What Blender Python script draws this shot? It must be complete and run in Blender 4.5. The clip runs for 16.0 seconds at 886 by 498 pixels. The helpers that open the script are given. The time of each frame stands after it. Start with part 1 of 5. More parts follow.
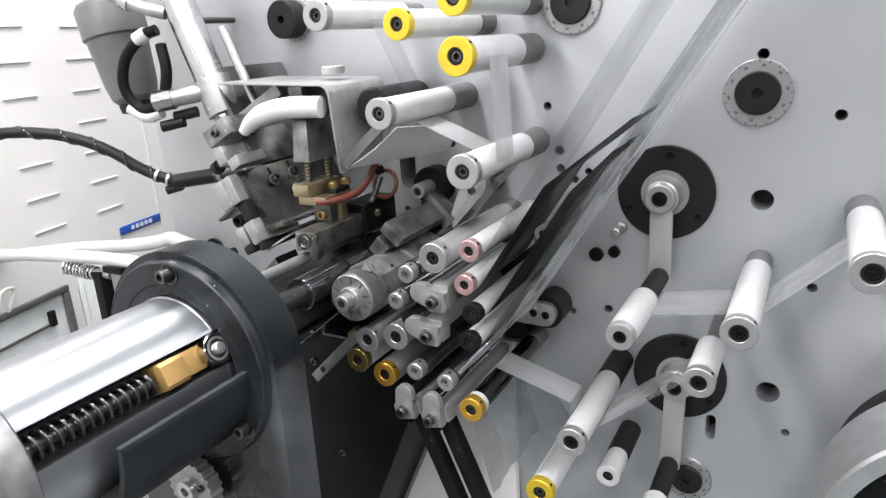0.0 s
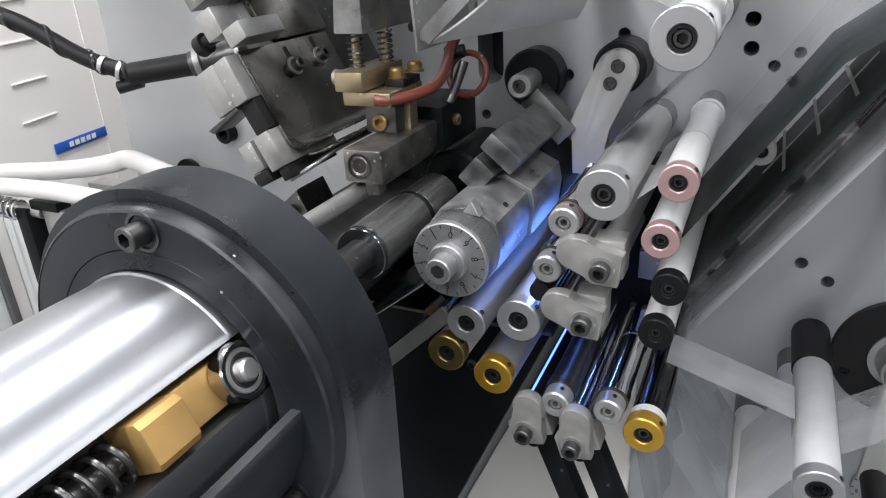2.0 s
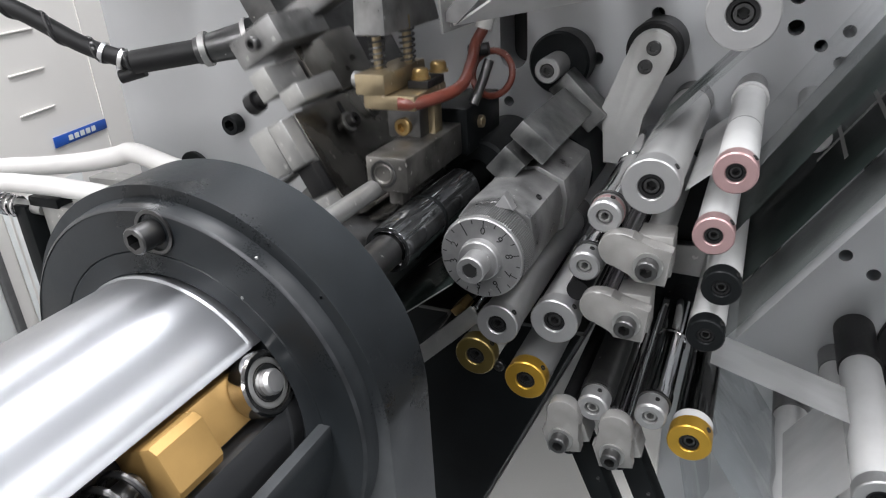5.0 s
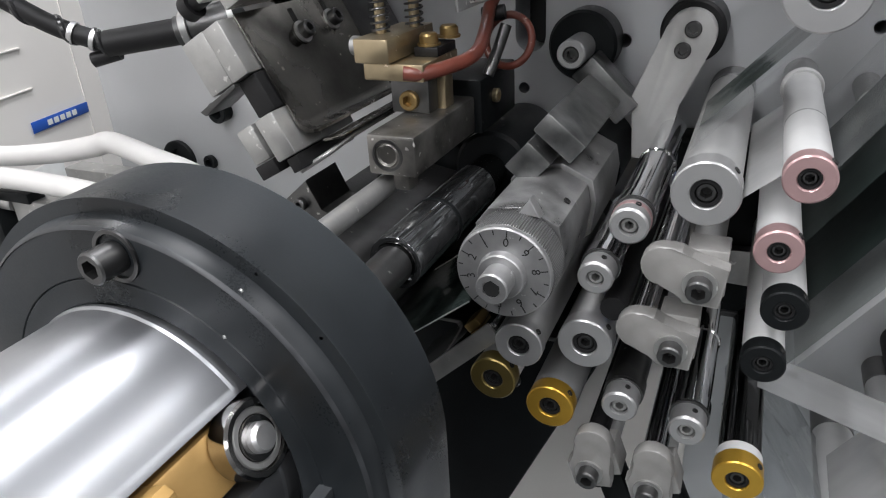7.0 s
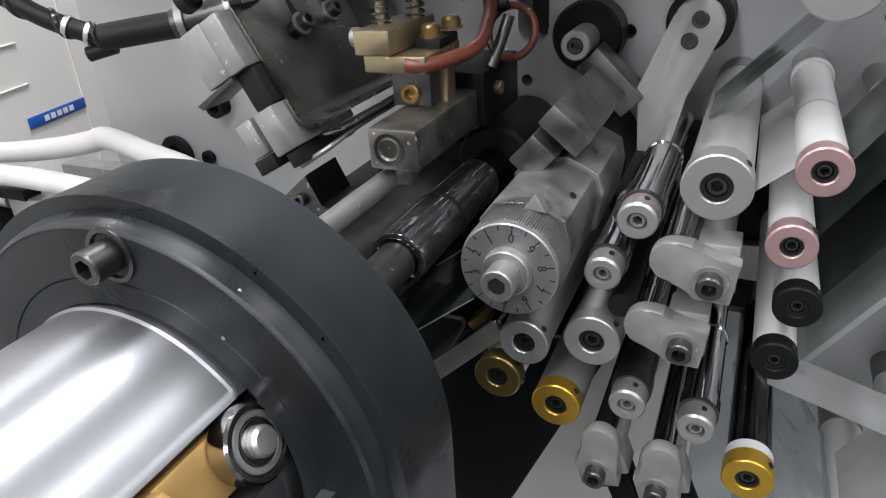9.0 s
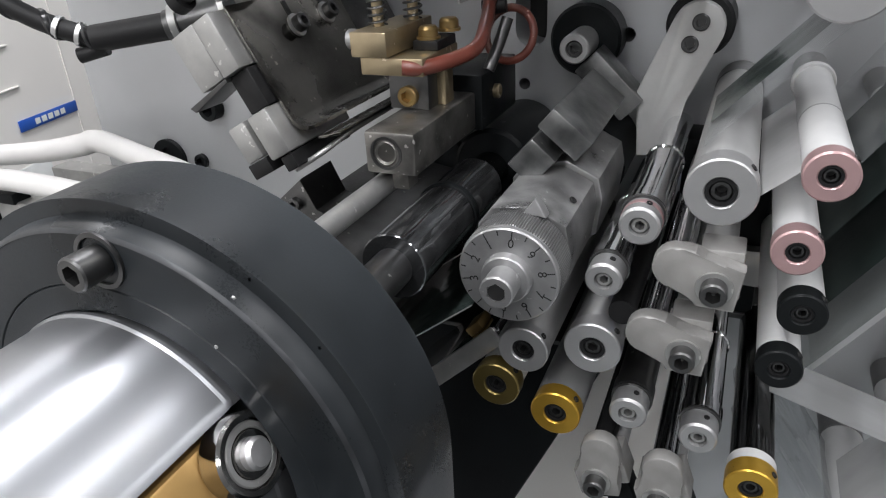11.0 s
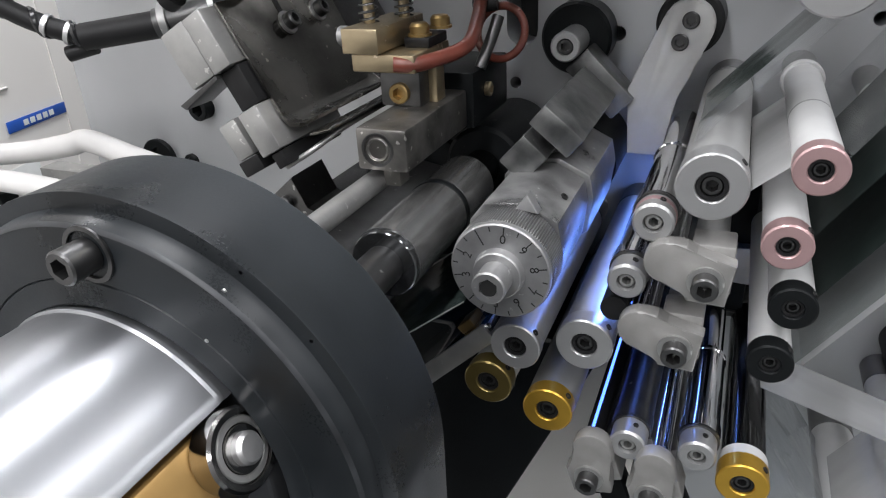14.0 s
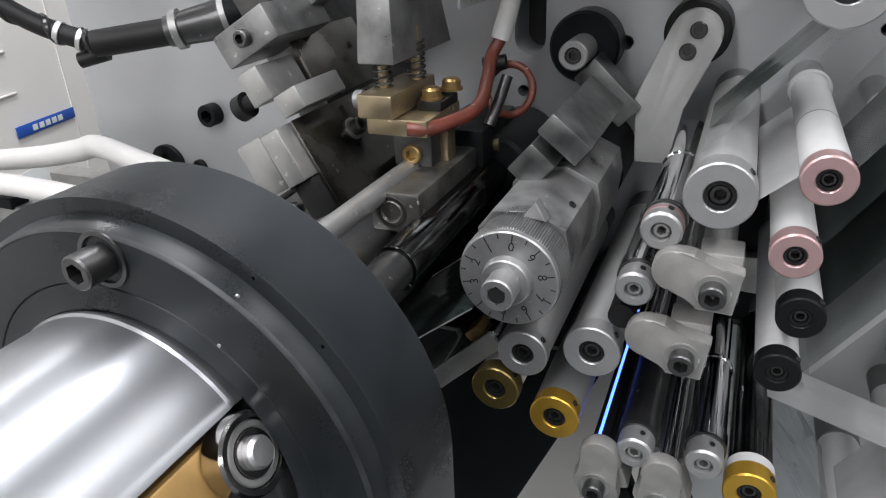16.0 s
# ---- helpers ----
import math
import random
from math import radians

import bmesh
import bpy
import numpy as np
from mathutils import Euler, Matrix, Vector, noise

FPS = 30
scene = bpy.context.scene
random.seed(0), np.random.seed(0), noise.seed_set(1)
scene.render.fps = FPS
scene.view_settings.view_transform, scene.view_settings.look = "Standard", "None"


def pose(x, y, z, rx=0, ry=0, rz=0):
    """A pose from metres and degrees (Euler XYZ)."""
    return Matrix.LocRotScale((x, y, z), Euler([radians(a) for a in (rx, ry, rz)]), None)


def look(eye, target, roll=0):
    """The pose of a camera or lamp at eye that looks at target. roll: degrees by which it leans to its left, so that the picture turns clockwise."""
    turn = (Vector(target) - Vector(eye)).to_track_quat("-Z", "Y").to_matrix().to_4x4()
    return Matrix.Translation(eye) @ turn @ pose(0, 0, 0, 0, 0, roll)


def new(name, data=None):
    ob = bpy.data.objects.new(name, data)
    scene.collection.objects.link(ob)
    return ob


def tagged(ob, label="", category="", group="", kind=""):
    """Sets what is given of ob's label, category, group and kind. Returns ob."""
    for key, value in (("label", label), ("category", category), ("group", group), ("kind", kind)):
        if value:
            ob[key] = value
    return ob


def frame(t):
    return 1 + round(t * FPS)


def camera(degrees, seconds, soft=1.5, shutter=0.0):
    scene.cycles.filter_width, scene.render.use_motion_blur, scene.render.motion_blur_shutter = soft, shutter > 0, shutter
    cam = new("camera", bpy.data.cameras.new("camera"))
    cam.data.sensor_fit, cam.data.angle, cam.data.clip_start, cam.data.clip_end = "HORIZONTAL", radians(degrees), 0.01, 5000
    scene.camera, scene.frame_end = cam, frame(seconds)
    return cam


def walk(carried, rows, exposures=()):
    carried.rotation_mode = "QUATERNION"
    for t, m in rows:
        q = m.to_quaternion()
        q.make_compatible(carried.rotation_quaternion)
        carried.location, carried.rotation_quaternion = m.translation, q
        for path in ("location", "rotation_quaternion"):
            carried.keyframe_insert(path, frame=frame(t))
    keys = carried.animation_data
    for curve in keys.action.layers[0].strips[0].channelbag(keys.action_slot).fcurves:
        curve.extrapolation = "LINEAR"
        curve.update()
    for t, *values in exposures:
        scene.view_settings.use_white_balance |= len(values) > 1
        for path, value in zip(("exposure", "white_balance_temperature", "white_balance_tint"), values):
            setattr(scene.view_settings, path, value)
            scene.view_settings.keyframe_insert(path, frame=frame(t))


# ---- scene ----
cam = camera(65.1, 16.0, soft=1.15, shutter=0.4)
PATH = [
    (0, (0.338, -0.621, 1.405), (-0.589, 1.053, 0.825), -3.6),
    (0.5, (0.296, -0.6, 1.385), (-0.613, 1.068, 0.758), -2.9),
    (1, (0.215, -0.537, 1.372), (-0.605, 1.148, 0.673), -2.5),
    (1.5, (0.157, -0.483, 1.351), (-0.646, 1.167, 0.557), -2.7),
    (2, (0.137, -0.469, 1.349), (-0.65, 1.181, 0.538), -2.9),
    (2.5, (0.136, -0.468, 1.348), (-0.65, 1.183, 0.537), -3.2),
    (3, (0.126, -0.465, 1.345), (-0.661, 1.183, 0.53), -3.0),
    (3.5, (0.125, -0.463, 1.343), (-0.66, 1.181, 0.517), -3.1),
    (4, (0.132, -0.464, 1.345), (-0.655, 1.179, 0.52), -3.6),
    (4.2, (0.131, -0.466, 1.345), (-0.662, 1.176, 0.525), -3.6),
    (6.3, (0.086, -0.418, 1.337), (-0.672, 1.208, 0.452), -3.4),
    (6.5, (0.087, -0.416, 1.338), (-0.672, 1.208, 0.45), -3.6),
    (7, (0.086, -0.416, 1.337), (-0.673, 1.208, 0.45), -3.3),
    (7.5, (0.084, -0.413, 1.335), (-0.68, 1.203, 0.437), -3.5),
    (8, (0.083, -0.414, 1.335), (-0.68, 1.202, 0.438), -3.5),
    (8.5, (0.085, -0.417, 1.337), (-0.674, 1.207, 0.451), -3.4),
    (9, (0.082, -0.411, 1.335), (-0.674, 1.206, 0.433), -3.6),
    (11.5, (0.078, -0.407, 1.332), (-0.654, 1.228, 0.444), -3.1),
    (12, (0.079, -0.408, 1.331), (-0.646, 1.231, 0.444), -3.0),
    (12.5, (0.078, -0.408, 1.331), (-0.646, 1.228, 0.438), -3.0),
    (13, (0.077, -0.408, 1.332), (-0.643, 1.231, 0.439), -2.8),
    (13.5, (0.077, -0.409, 1.331), (-0.634, 1.237, 0.445), -2.7),
    (14, (0.078, -0.408, 1.33), (-0.64, 1.236, 0.447), -3.0),
    (14.5, (0.078, -0.409, 1.331), (-0.631, 1.244, 0.457), -2.8),
    (15, (0.078, -0.41, 1.33), (-0.643, 1.238, 0.457), -3.0),
    (15.5, (0.077, -0.41, 1.33), (-0.644, 1.242, 0.463), -3.0),
    (16, (0.077, -0.41, 1.331), (-0.655, 1.238, 0.465), -2.8),
]
walk(cam, [(t, look(eye, target, roll)) for t, eye, target, roll in PATH],
     exposures=[(0.0, 0.27), (1.0, 0.13), (2.0, 0.07), (4.2, 0.07), (7.0, -0.13), (16.0, -0.11)])


# ---- world and large lights ----
world = bpy.data.worlds.new("room_air")
scene.world = world
world.use_nodes = True
world.node_tree.nodes["Background"].inputs[0].default_value = (0.75, 0.78, 0.82, 1)
world.node_tree.nodes["Background"].inputs[1].default_value = 0.012


def area_lamp(name, eye, target, sx, sy, watts, colour):
    data = bpy.data.lights.new(name, "AREA")
    data.shape, data.size, data.size_y, data.energy, data.color = "RECTANGLE", sx, sy, watts, colour
    ob = new(name, data)
    ob.matrix_world = look(eye, target)
    return ob


# four even rows of unseen ceiling tubes; the first is added to brighten the shaft's top
for lx, watts in ((-1.45, 60), (-0.30, 76), (0.85, 44), (2.00, 46)):
    area_lamp("ceiling_lamp", (lx, -1.2, 2.62), (lx, -1.2001, 0), 0.26, 4.0, watts, (1.0, 1.0, 1.035))


# ---- materials ----
def mat(name, colour, rough=0.5, metal=0.0, vary=0.12, scale=60.0, bump=0.02, fine=900.0, scratch=0.0, wear=None, spec=0.5, smudge=0.0, edge=None):
    """Base colour with stains, grain, fine relief and, if wanted, worn specks of another colour."""
    m = bpy.data.materials.new(name)
    m.use_nodes = True
    nt = m.node_tree
    b = nt.nodes["Principled BSDF"]
    b.inputs["Metallic"].default_value = metal
    b.inputs["Specular IOR Level"].default_value = spec
    tc = nt.nodes.new("ShaderNodeTexCoord")
    n1 = nt.nodes.new("ShaderNodeTexNoise")
    n1.inputs["Scale"].default_value, n1.inputs["Detail"].default_value = scale, 6
    n2 = nt.nodes.new("ShaderNodeTexNoise")
    n2.inputs["Scale"].default_value, n2.inputs["Detail"].default_value = fine, 3
    nt.links.new(tc.outputs["Object"], n1.inputs["Vector"])
    if scratch:
        mp = nt.nodes.new("ShaderNodeMapping")
        mp.inputs["Scale"].default_value = (1, scratch, 1)
        nt.links.new(tc.outputs["Object"], mp.inputs["Vector"])
        nt.links.new(mp.outputs["Vector"], n2.inputs["Vector"])
    else:
        nt.links.new(tc.outputs["Object"], n2.inputs["Vector"])
    mix = nt.nodes.new("ShaderNodeMix")
    mix.data_type = "RGBA"
    mix.inputs[6].default_value = (*[max(0.0, c * (1 - vary)) for c in colour], 1)
    mix.inputs[7].default_value = (*[min(1.0, c * (1 + vary)) for c in colour], 1)
    ramp = nt.nodes.new("ShaderNodeMapRange")
    ramp.inputs["From Min"].default_value, ramp.inputs["From Max"].default_value = 0.3, 0.7
    nt.links.new(n1.outputs["Fac"], ramp.inputs["Value"])
    nt.links.new(ramp.outputs["Result"], mix.inputs[0])
    out = mix.outputs[2]
    if wear:
        n3 = nt.nodes.new("ShaderNodeTexNoise")
        n3.inputs["Scale"].default_value, n3.inputs["Detail"].default_value = 220, 8
        nt.links.new(tc.outputs["Object"], n3.inputs["Vector"])
        r3 = nt.nodes.new("ShaderNodeMapRange")
        r3.inputs["From Min"].default_value, r3.inputs["From Max"].default_value = wear[1], wear[1] + 0.03
        nt.links.new(n3.outputs["Fac"], r3.inputs["Value"])
        m3 = nt.nodes.new("ShaderNodeMix")
        m3.data_type = "RGBA"
        m3.inputs[7].default_value = (*wear[0], 1)
        nt.links.new(r3.outputs["Result"], m3.inputs[0])
        nt.links.new(out, m3.inputs[6])
        out = m3.outputs[2]
    if edge:
        geo = nt.nodes.new("ShaderNodeNewGeometry")
        re = nt.nodes.new("ShaderNodeMapRange")
        re.inputs["From Min"].default_value, re.inputs["From Max"].default_value = 0.54, 0.66
        nt.links.new(geo.outputs["Pointiness"], re.inputs["Value"])
        cut = nt.nodes.new("ShaderNodeMath")
        cut.operation = "MULTIPLY"
        nt.links.new(re.outputs["Result"], cut.inputs[0])
        nt.links.new(ramp.outputs["Result"], cut.inputs[1])
        me_ = nt.nodes.new("ShaderNodeMix")
        me_.data_type = "RGBA"
        me_.inputs[7].default_value = (*edge, 1)
        nt.links.new(cut.outputs[0], me_.inputs[0])
        nt.links.new(out, me_.inputs[6])
        out = me_.outputs[2]
    nt.links.new(out, b.inputs["Base Color"])
    rr = nt.nodes.new("ShaderNodeMapRange")
    rr.inputs["To Min"].default_value, rr.inputs["To Max"].default_value = rough * 0.8, min(1.0, rough * 1.2)
    nt.links.new(n2.outputs["Fac"], rr.inputs["Value"])
    gloss = rr.outputs["Result"]
    if smudge:
        rs = nt.nodes.new("ShaderNodeMapRange")
        rs.inputs["From Min"].default_value, rs.inputs["From Max"].default_value = 0.35, 0.65
        rs.inputs["To Min"].default_value, rs.inputs["To Max"].default_value = -smudge, smudge
        nt.links.new(n1.outputs["Fac"], rs.inputs["Value"])
        add = nt.nodes.new("ShaderNodeMath")
        add.operation, add.use_clamp = "ADD", True
        nt.links.new(gloss, add.inputs[0])
        nt.links.new(rs.outputs["Result"], add.inputs[1])
        gloss = add.outputs[0]
    nt.links.new(gloss, b.inputs["Roughness"])
    if bump:
        bp = nt.nodes.new("ShaderNodeBump")
        bp.inputs["Strength"].default_value, bp.inputs["Distance"].default_value = bump * 5, 0.0004
        nt.links.new(n2.outputs["Fac"], bp.inputs["Height"])
        nt.links.new(bp.outputs["Normal"], b.inputs["Normal"])
    return m


def film_material(name, colour, clear, rough, spec=0.8, wrinkle=0.25):
    """Thin plastic film: part of the light goes straight through, the rest is reflected."""
    m = bpy.data.materials.new(name)
    m.use_nodes = True
    nt = m.node_tree
    b = nt.nodes["Principled BSDF"]
    b.inputs["Base Color"].default_value = (*colour, 1)
    b.inputs["Roughness"].default_value = rough
    b.inputs["Specular IOR Level"].default_value = spec
    tr = nt.nodes.new("ShaderNodeBsdfTransparent")
    mx = nt.nodes.new("ShaderNodeMixShader")
    tc = nt.nodes.new("ShaderNodeTexCoord")
    mp = nt.nodes.new("ShaderNodeMapping")
    mp.inputs["Scale"].default_value = (10, 24, 10)
    n = nt.nodes.new("ShaderNodeTexNoise")
    n.inputs["Scale"].default_value, n.inputs["Detail"].default_value = 1.0, 4
    r = nt.nodes.new("ShaderNodeMapRange")
    r.inputs["From Min"].default_value, r.inputs["From Max"].default_value = 0.3, 0.7
    r.inputs["To Min"].default_value, r.inputs["To Max"].default_value = clear + 0.15, clear - 0.15
    bp = nt.nodes.new("ShaderNodeBump")
    bp.inputs["Strength"].default_value, bp.inputs["Distance"].default_value = wrinkle, 0.003
    nt.links.new(tc.outputs["Object"], mp.inputs["Vector"])
    nt.links.new(mp.outputs["Vector"], n.inputs["Vector"])
    nt.links.new(n.outputs["Fac"], r.inputs["Value"])
    nt.links.new(n.outputs["Fac"], bp.inputs["Height"])
    nt.links.new(bp.outputs["Normal"], b.inputs["Normal"])
    nt.links.new(r.outputs["Result"], mx.inputs[0])
    nt.links.new(b.outputs[0], mx.inputs[1])
    nt.links.new(tr.outputs[0], mx.inputs[2])
    nt.links.new(mx.outputs[0], nt.nodes["Material Output"].inputs[0])
    return m


def glow_material(name, colour, strength):
    m = bpy.data.materials.new(name)
    m.use_nodes = True
    b = m.node_tree.nodes["Principled BSDF"]
    b.inputs["Base Color"].default_value = (*colour, 1)
    b.inputs["Emission Color"].default_value = (*colour, 1)
    b.inputs["Emission Strength"].default_value = strength
    return m


M_PLATE = mat("satin_grey_plate", (0.46, 0.47, 0.48), 0.42, 0.55, 0.06, 9, 0.012, 1600)
M_ALU = mat("machined_aluminium", (0.62, 0.62, 0.62), 0.36, 0.9, 0.08, 80, 0.02, 900, 6)
M_ALUD = mat("dull_aluminium", (0.40, 0.40, 0.39), 0.42, 0.8, 0.12, 80, 0.02, 900, wear=((0.65, 0.65, 0.63), 0.66))
M_CYL = mat("drawn_steel_tube", (0.46, 0.46, 0.46), 0.26, 1.0, 0.10, 50, 0.01, 900, 0.1)
M_CHROME = mat("polished_steel", (0.74, 0.74, 0.75), 0.09, 1.0, 0.03, 40, 0.0, 300)
M_MANDREL = mat("turned_steel", (0.36, 0.37, 0.385), 0.37, 0.88, 0.05, 22, 0.0, 260, 0.02)
brushed = M_MANDREL.node_tree
tangent = brushed.nodes.new("ShaderNodeTangent")
tangent.direction_type, tangent.axis = "RADIAL", "Y"
brushed.nodes["Principled BSDF"].inputs["Anisotropic"].default_value = 0.55
brushed.nodes["Principled BSDF"].inputs["Anisotropic Rotation"].default_value = 0.25
brushed.links.new(tangent.outputs[0], brushed.nodes["Principled BSDF"].inputs["Tangent"])
M_HOUSE = mat("scuffed_black_anodised", (0.0135, 0.0160, 0.0180), 0.38, 0.0, 0.6, 15, 0.012, 1300, wear=((0.07, 0.07, 0.07), 0.75), spec=0.25, smudge=0.16, edge=(0.10, 0.105, 0.11))
M_COVER = mat("dull_black_paint", (0.0060, 0.0075, 0.0085), 0.45, 0.0, 0.5, 12, 0.012, 1300, wear=((0.05, 0.05, 0.05), 0.72), spec=0.14)
M_EDGE = mat("lighter_black_edge", (0.03, 0.032, 0.035), 0.36, 0.3, 0.5, 90, 0.01)
M_COAT = mat("glossy_black_coated_film", (0.17, 0.175, 0.18), 0.09, 0.9, 0.5, 40, 0.004, 400, 0.05, spec=0.7)
M_WRAP = mat("grey_wrapped_film", (0.30, 0.30, 0.295), 0.24, 0.85, 0.10, 60, 0.01, 700, 0.1)
M_NEEDLE = mat("dark_polished_steel", (0.12, 0.12, 0.12), 0.16, 1.0, 0.2, 50, 0.005, 500, 0.1)
M_BEAR = mat("oily_bearing_steel", (0.42, 0.41, 0.40), 0.16, 1.0, 0.15, 120, 0.01, 600)
M_STEEL = mat("dark_steel", (0.105, 0.105, 0.105), 0.33, 0.9, 0.2, 90, 0.02, 900, wear=((0.4, 0.4, 0.38), 0.70))
M_ROLL = mat("frosted_white_roller", (0.60, 0.60, 0.595), 0.42, 0.15, 0.06, 50, 0.012, 1400)
M_ROLLG = mat("frosted_grey_roller", (0.37, 0.37, 0.365), 0.40, 0.45, 0.06, 50, 0.012, 1400)
# grey roller colour darkened for a body that lies in shade
M_ROLL_SHADED = mat("shaded_grey_roller", (0.24, 0.24, 0.24), 0.42, 0.4, 0.06, 50, 0.012, 1400)
M_CAP = mat("satin_silver_cap", (0.40, 0.40, 0.40), 0.36, 0.7, 0.05, 90, 0.01, 1200)
M_YELLOW = mat("yellow_anodised", (0.74, 0.54, 0.045), 0.32, 0.6, 0.06, 90, 0.01, 1200)
M_GOLD = mat("gold_anodised", (0.58, 0.345, 0.05), 0.30, 0.75, 0.08, 90, 0.01, 1200)
M_OLIVE = mat("dark_brass_anodised", (0.21, 0.16, 0.055), 0.30, 0.8, 0.1, 90, 0.01, 1200)
M_PINK = mat("rose_anodised", (0.47, 0.31, 0.31), 0.34, 0.6, 0.07, 90, 0.01, 1200)
M_BLACK = mat("black_anodised", (0.0075, 0.0085, 0.009), 0.36, 0.0, 0.4, 25, 0.02, 900, wear=((0.06, 0.06, 0.06), 0.70), spec=0.10)
M_BLACKM = mat("matt_black_plastic", (0.0085, 0.0085, 0.009), 0.5, 0.0, 0.3, 40, 0.02, 900, spec=0.3)
M_SPACER = mat("grey_spacer", (0.16, 0.16, 0.16), 0.42, 0.5, 0.12, 60, 0.015, 900)
# near-black colour standing in for the shade inside sockets, holes and slots
M_DARK = mat("hole_shade_black", (0.008, 0.008, 0.008), 0.6, 0.0, 0.2, 60, 0.0)
M_BRASS = mat("worn_brass", (0.38, 0.31, 0.20), 0.34, 0.85, 0.15, 90, 0.02, 900, wear=((0.75, 0.66, 0.5), 0.67))
M_BRASSB = mat("bright_brass", (0.34, 0.235, 0.10), 0.38, 0.9, 0.12, 90, 0.02, 900)
M_OCHRE = mat("yellow_brass_block", (0.50, 0.31, 0.11), 0.42, 0.5, 0.08, 60, 0.015, 900)
M_RED = mat("red_rubber", (0.135, 0.034, 0.022), 0.36, 0.0, 0.2, 90, 0.02, 500, wear=((0.6, 0.45, 0.4), 0.70))
M_HOSE = mat("white_hose", (0.62, 0.61, 0.595), 0.45, 0.0, 0.05, 30, 0.01, 600)
M_WALL = mat("white_enclosure_paint", (0.86, 0.835, 0.80), 0.5, 0.0, 0.03, 4, 0.01, 500)
M_WALLG = mat("grey_wall_paint", (0.24, 0.24, 0.24), 0.6, 0.0, 0.04, 4, 0.01, 500)
M_BLUE = mat("blue_label", (0.02, 0.09, 0.42), 0.4, 0.0, 0.06, 60, 0.0)
M_FLOOR = mat("grey_epoxy_floor", (0.15, 0.165, 0.165), 0.3, 0.0, 0.1, 3, 0.01, 200)
M_CEIL = mat("dark_ceiling_panel", (0.20, 0.21, 0.21), 0.7, 0.0, 0.08, 3, 0.01, 200)
M_GLOSS = mat("glossy_black_plastic", (0.02, 0.02, 0.021), 0.18, 0.0, 0.3, 60, 0.01, 500)
M_CUP = mat("dark_grey_plastic", (0.12, 0.12, 0.12), 0.42, 0.0, 0.1, 60, 0.015, 600)
M_SHEET = mat("oiled_steel_sheet", (0.125, 0.12, 0.11), 0.20, 0.95, 0.55, 30, 0.01, 700, wear=((0.5, 0.46, 0.4), 0.70), smudge=0.14, edge=(0.6, 0.57, 0.52))
M_PAPER = mat("printed_paper", (0.72, 0.74, 0.73), 0.6, 0.0, 0.06, 40, 0.0)
M_INK = mat("black_ink", (0.015, 0.015, 0.015), 0.6, 0.0, 0.1, 60, 0.0)
M_FILM = film_material("clear_film", (0.20, 0.215, 0.22), 0.68, 0.14)
M_FILMW = film_material("milky_film", (0.52, 0.52, 0.515), 0.30, 0.3)
M_FILMS = film_material("thin_separator", (0.46, 0.46, 0.46), 0.60, 0.3)
M_FILMD = film_material("dark_coated_film", (0.030, 0.040, 0.037), 0.05, 0.12, 0.4)
M_CRUMPLE = film_material("crumpled_clear_film", (0.17, 0.19, 0.20), 0.45, 0.04, 1.0, 1.6)
M_SEP = film_material("satin_separator", (0.74, 0.75, 0.76), 0.25, 0.12, 1.0, 0.05)
M_COATED = film_material("matt_coated_film", (0.016, 0.023, 0.021), 0.06, 0.5, 0.10, 0.2)
M_SMOKE = film_material("smoky_film", (0.09, 0.105, 0.10), 0.50, 0.35, 0.2, 0.2)
M_CRINKLE = film_material("crinkled_clear_film", (0.80, 0.81, 0.82), 0.52, 0.10, 1.0, 1.3)
M_DIAL = mat("worn_silver_dial", (0.36, 0.36, 0.36), 0.38, 0.75, 0.14, 120, 0.02, 900, wear=((0.6, 0.6, 0.6), 0.66))
M_NOZZLE = mat("scratched_dark_steel", (0.125, 0.12, 0.112), 0.36, 0.85, 0.35, 60, 0.03, 900, wear=((0.62, 0.6, 0.57), 0.66), edge=(0.66, 0.64, 0.60))
M_JAW = mat("dark_ground_steel", (0.072, 0.075, 0.076), 0.36, 0.8, 0.25, 60, 0.02, 900, 5, wear=((0.45, 0.45, 0.43), 0.72), edge=(0.6, 0.6, 0.58))
M_BLOCK = mat("grey_ground_aluminium", (0.19, 0.19, 0.19), 0.38, 0.75, 0.30, 55, 0.03, 700, 5, wear=((0.5, 0.5, 0.48), 0.69), smudge=0.10, edge=(0.7, 0.7, 0.69))
M_MATTE = mat("matt_aluminium", (0.44, 0.44, 0.43), 0.52, 0.35, 0.06, 70, 0.015, 1100)
M_CLIP = mat("cast_grey_clip", (0.245, 0.24, 0.23), 0.46, 0.35, 0.14, 70, 0.03, 700, edge=(0.6, 0.59, 0.57))
M_LOUVRE = mat("louvre_paint", (0.78, 0.755, 0.72), 0.5, 0.0, 0.03, 20, 0.0)
# emission standing in for blue light reflected along a chrome clip shaft
M_BLUE_GLINT = glow_material("blue_shaft_glint", (0.07, 0.17, 1.0), 5.0)
M_GLOW = glow_material("blue_lamp_glow", (0.13, 0.29, 1.0), 38.0)


# ---- mesh helpers ----
def part(name, bm, material, parent=None, label="", at=None):
    """Links a bmesh as one mesh object, with hard edges kept sharp."""
    bmesh.ops.recalc_face_normals(bm, faces=bm.faces)
    for f in bm.faces:
        f.smooth = True
    for e in bm.edges:
        e.smooth = not (len(e.link_faces) == 2 and e.calc_face_angle(0) > radians(32))
    me = bpy.data.meshes.new(name)
    bm.to_mesh(me)
    bm.free()
    me.materials.append(material)
    ob = new(name, me)
    if parent:
        ob.parent = parent
    if at is not None:
        ob.matrix_basis = at
    if label:
        ob["label"] = label
    return ob


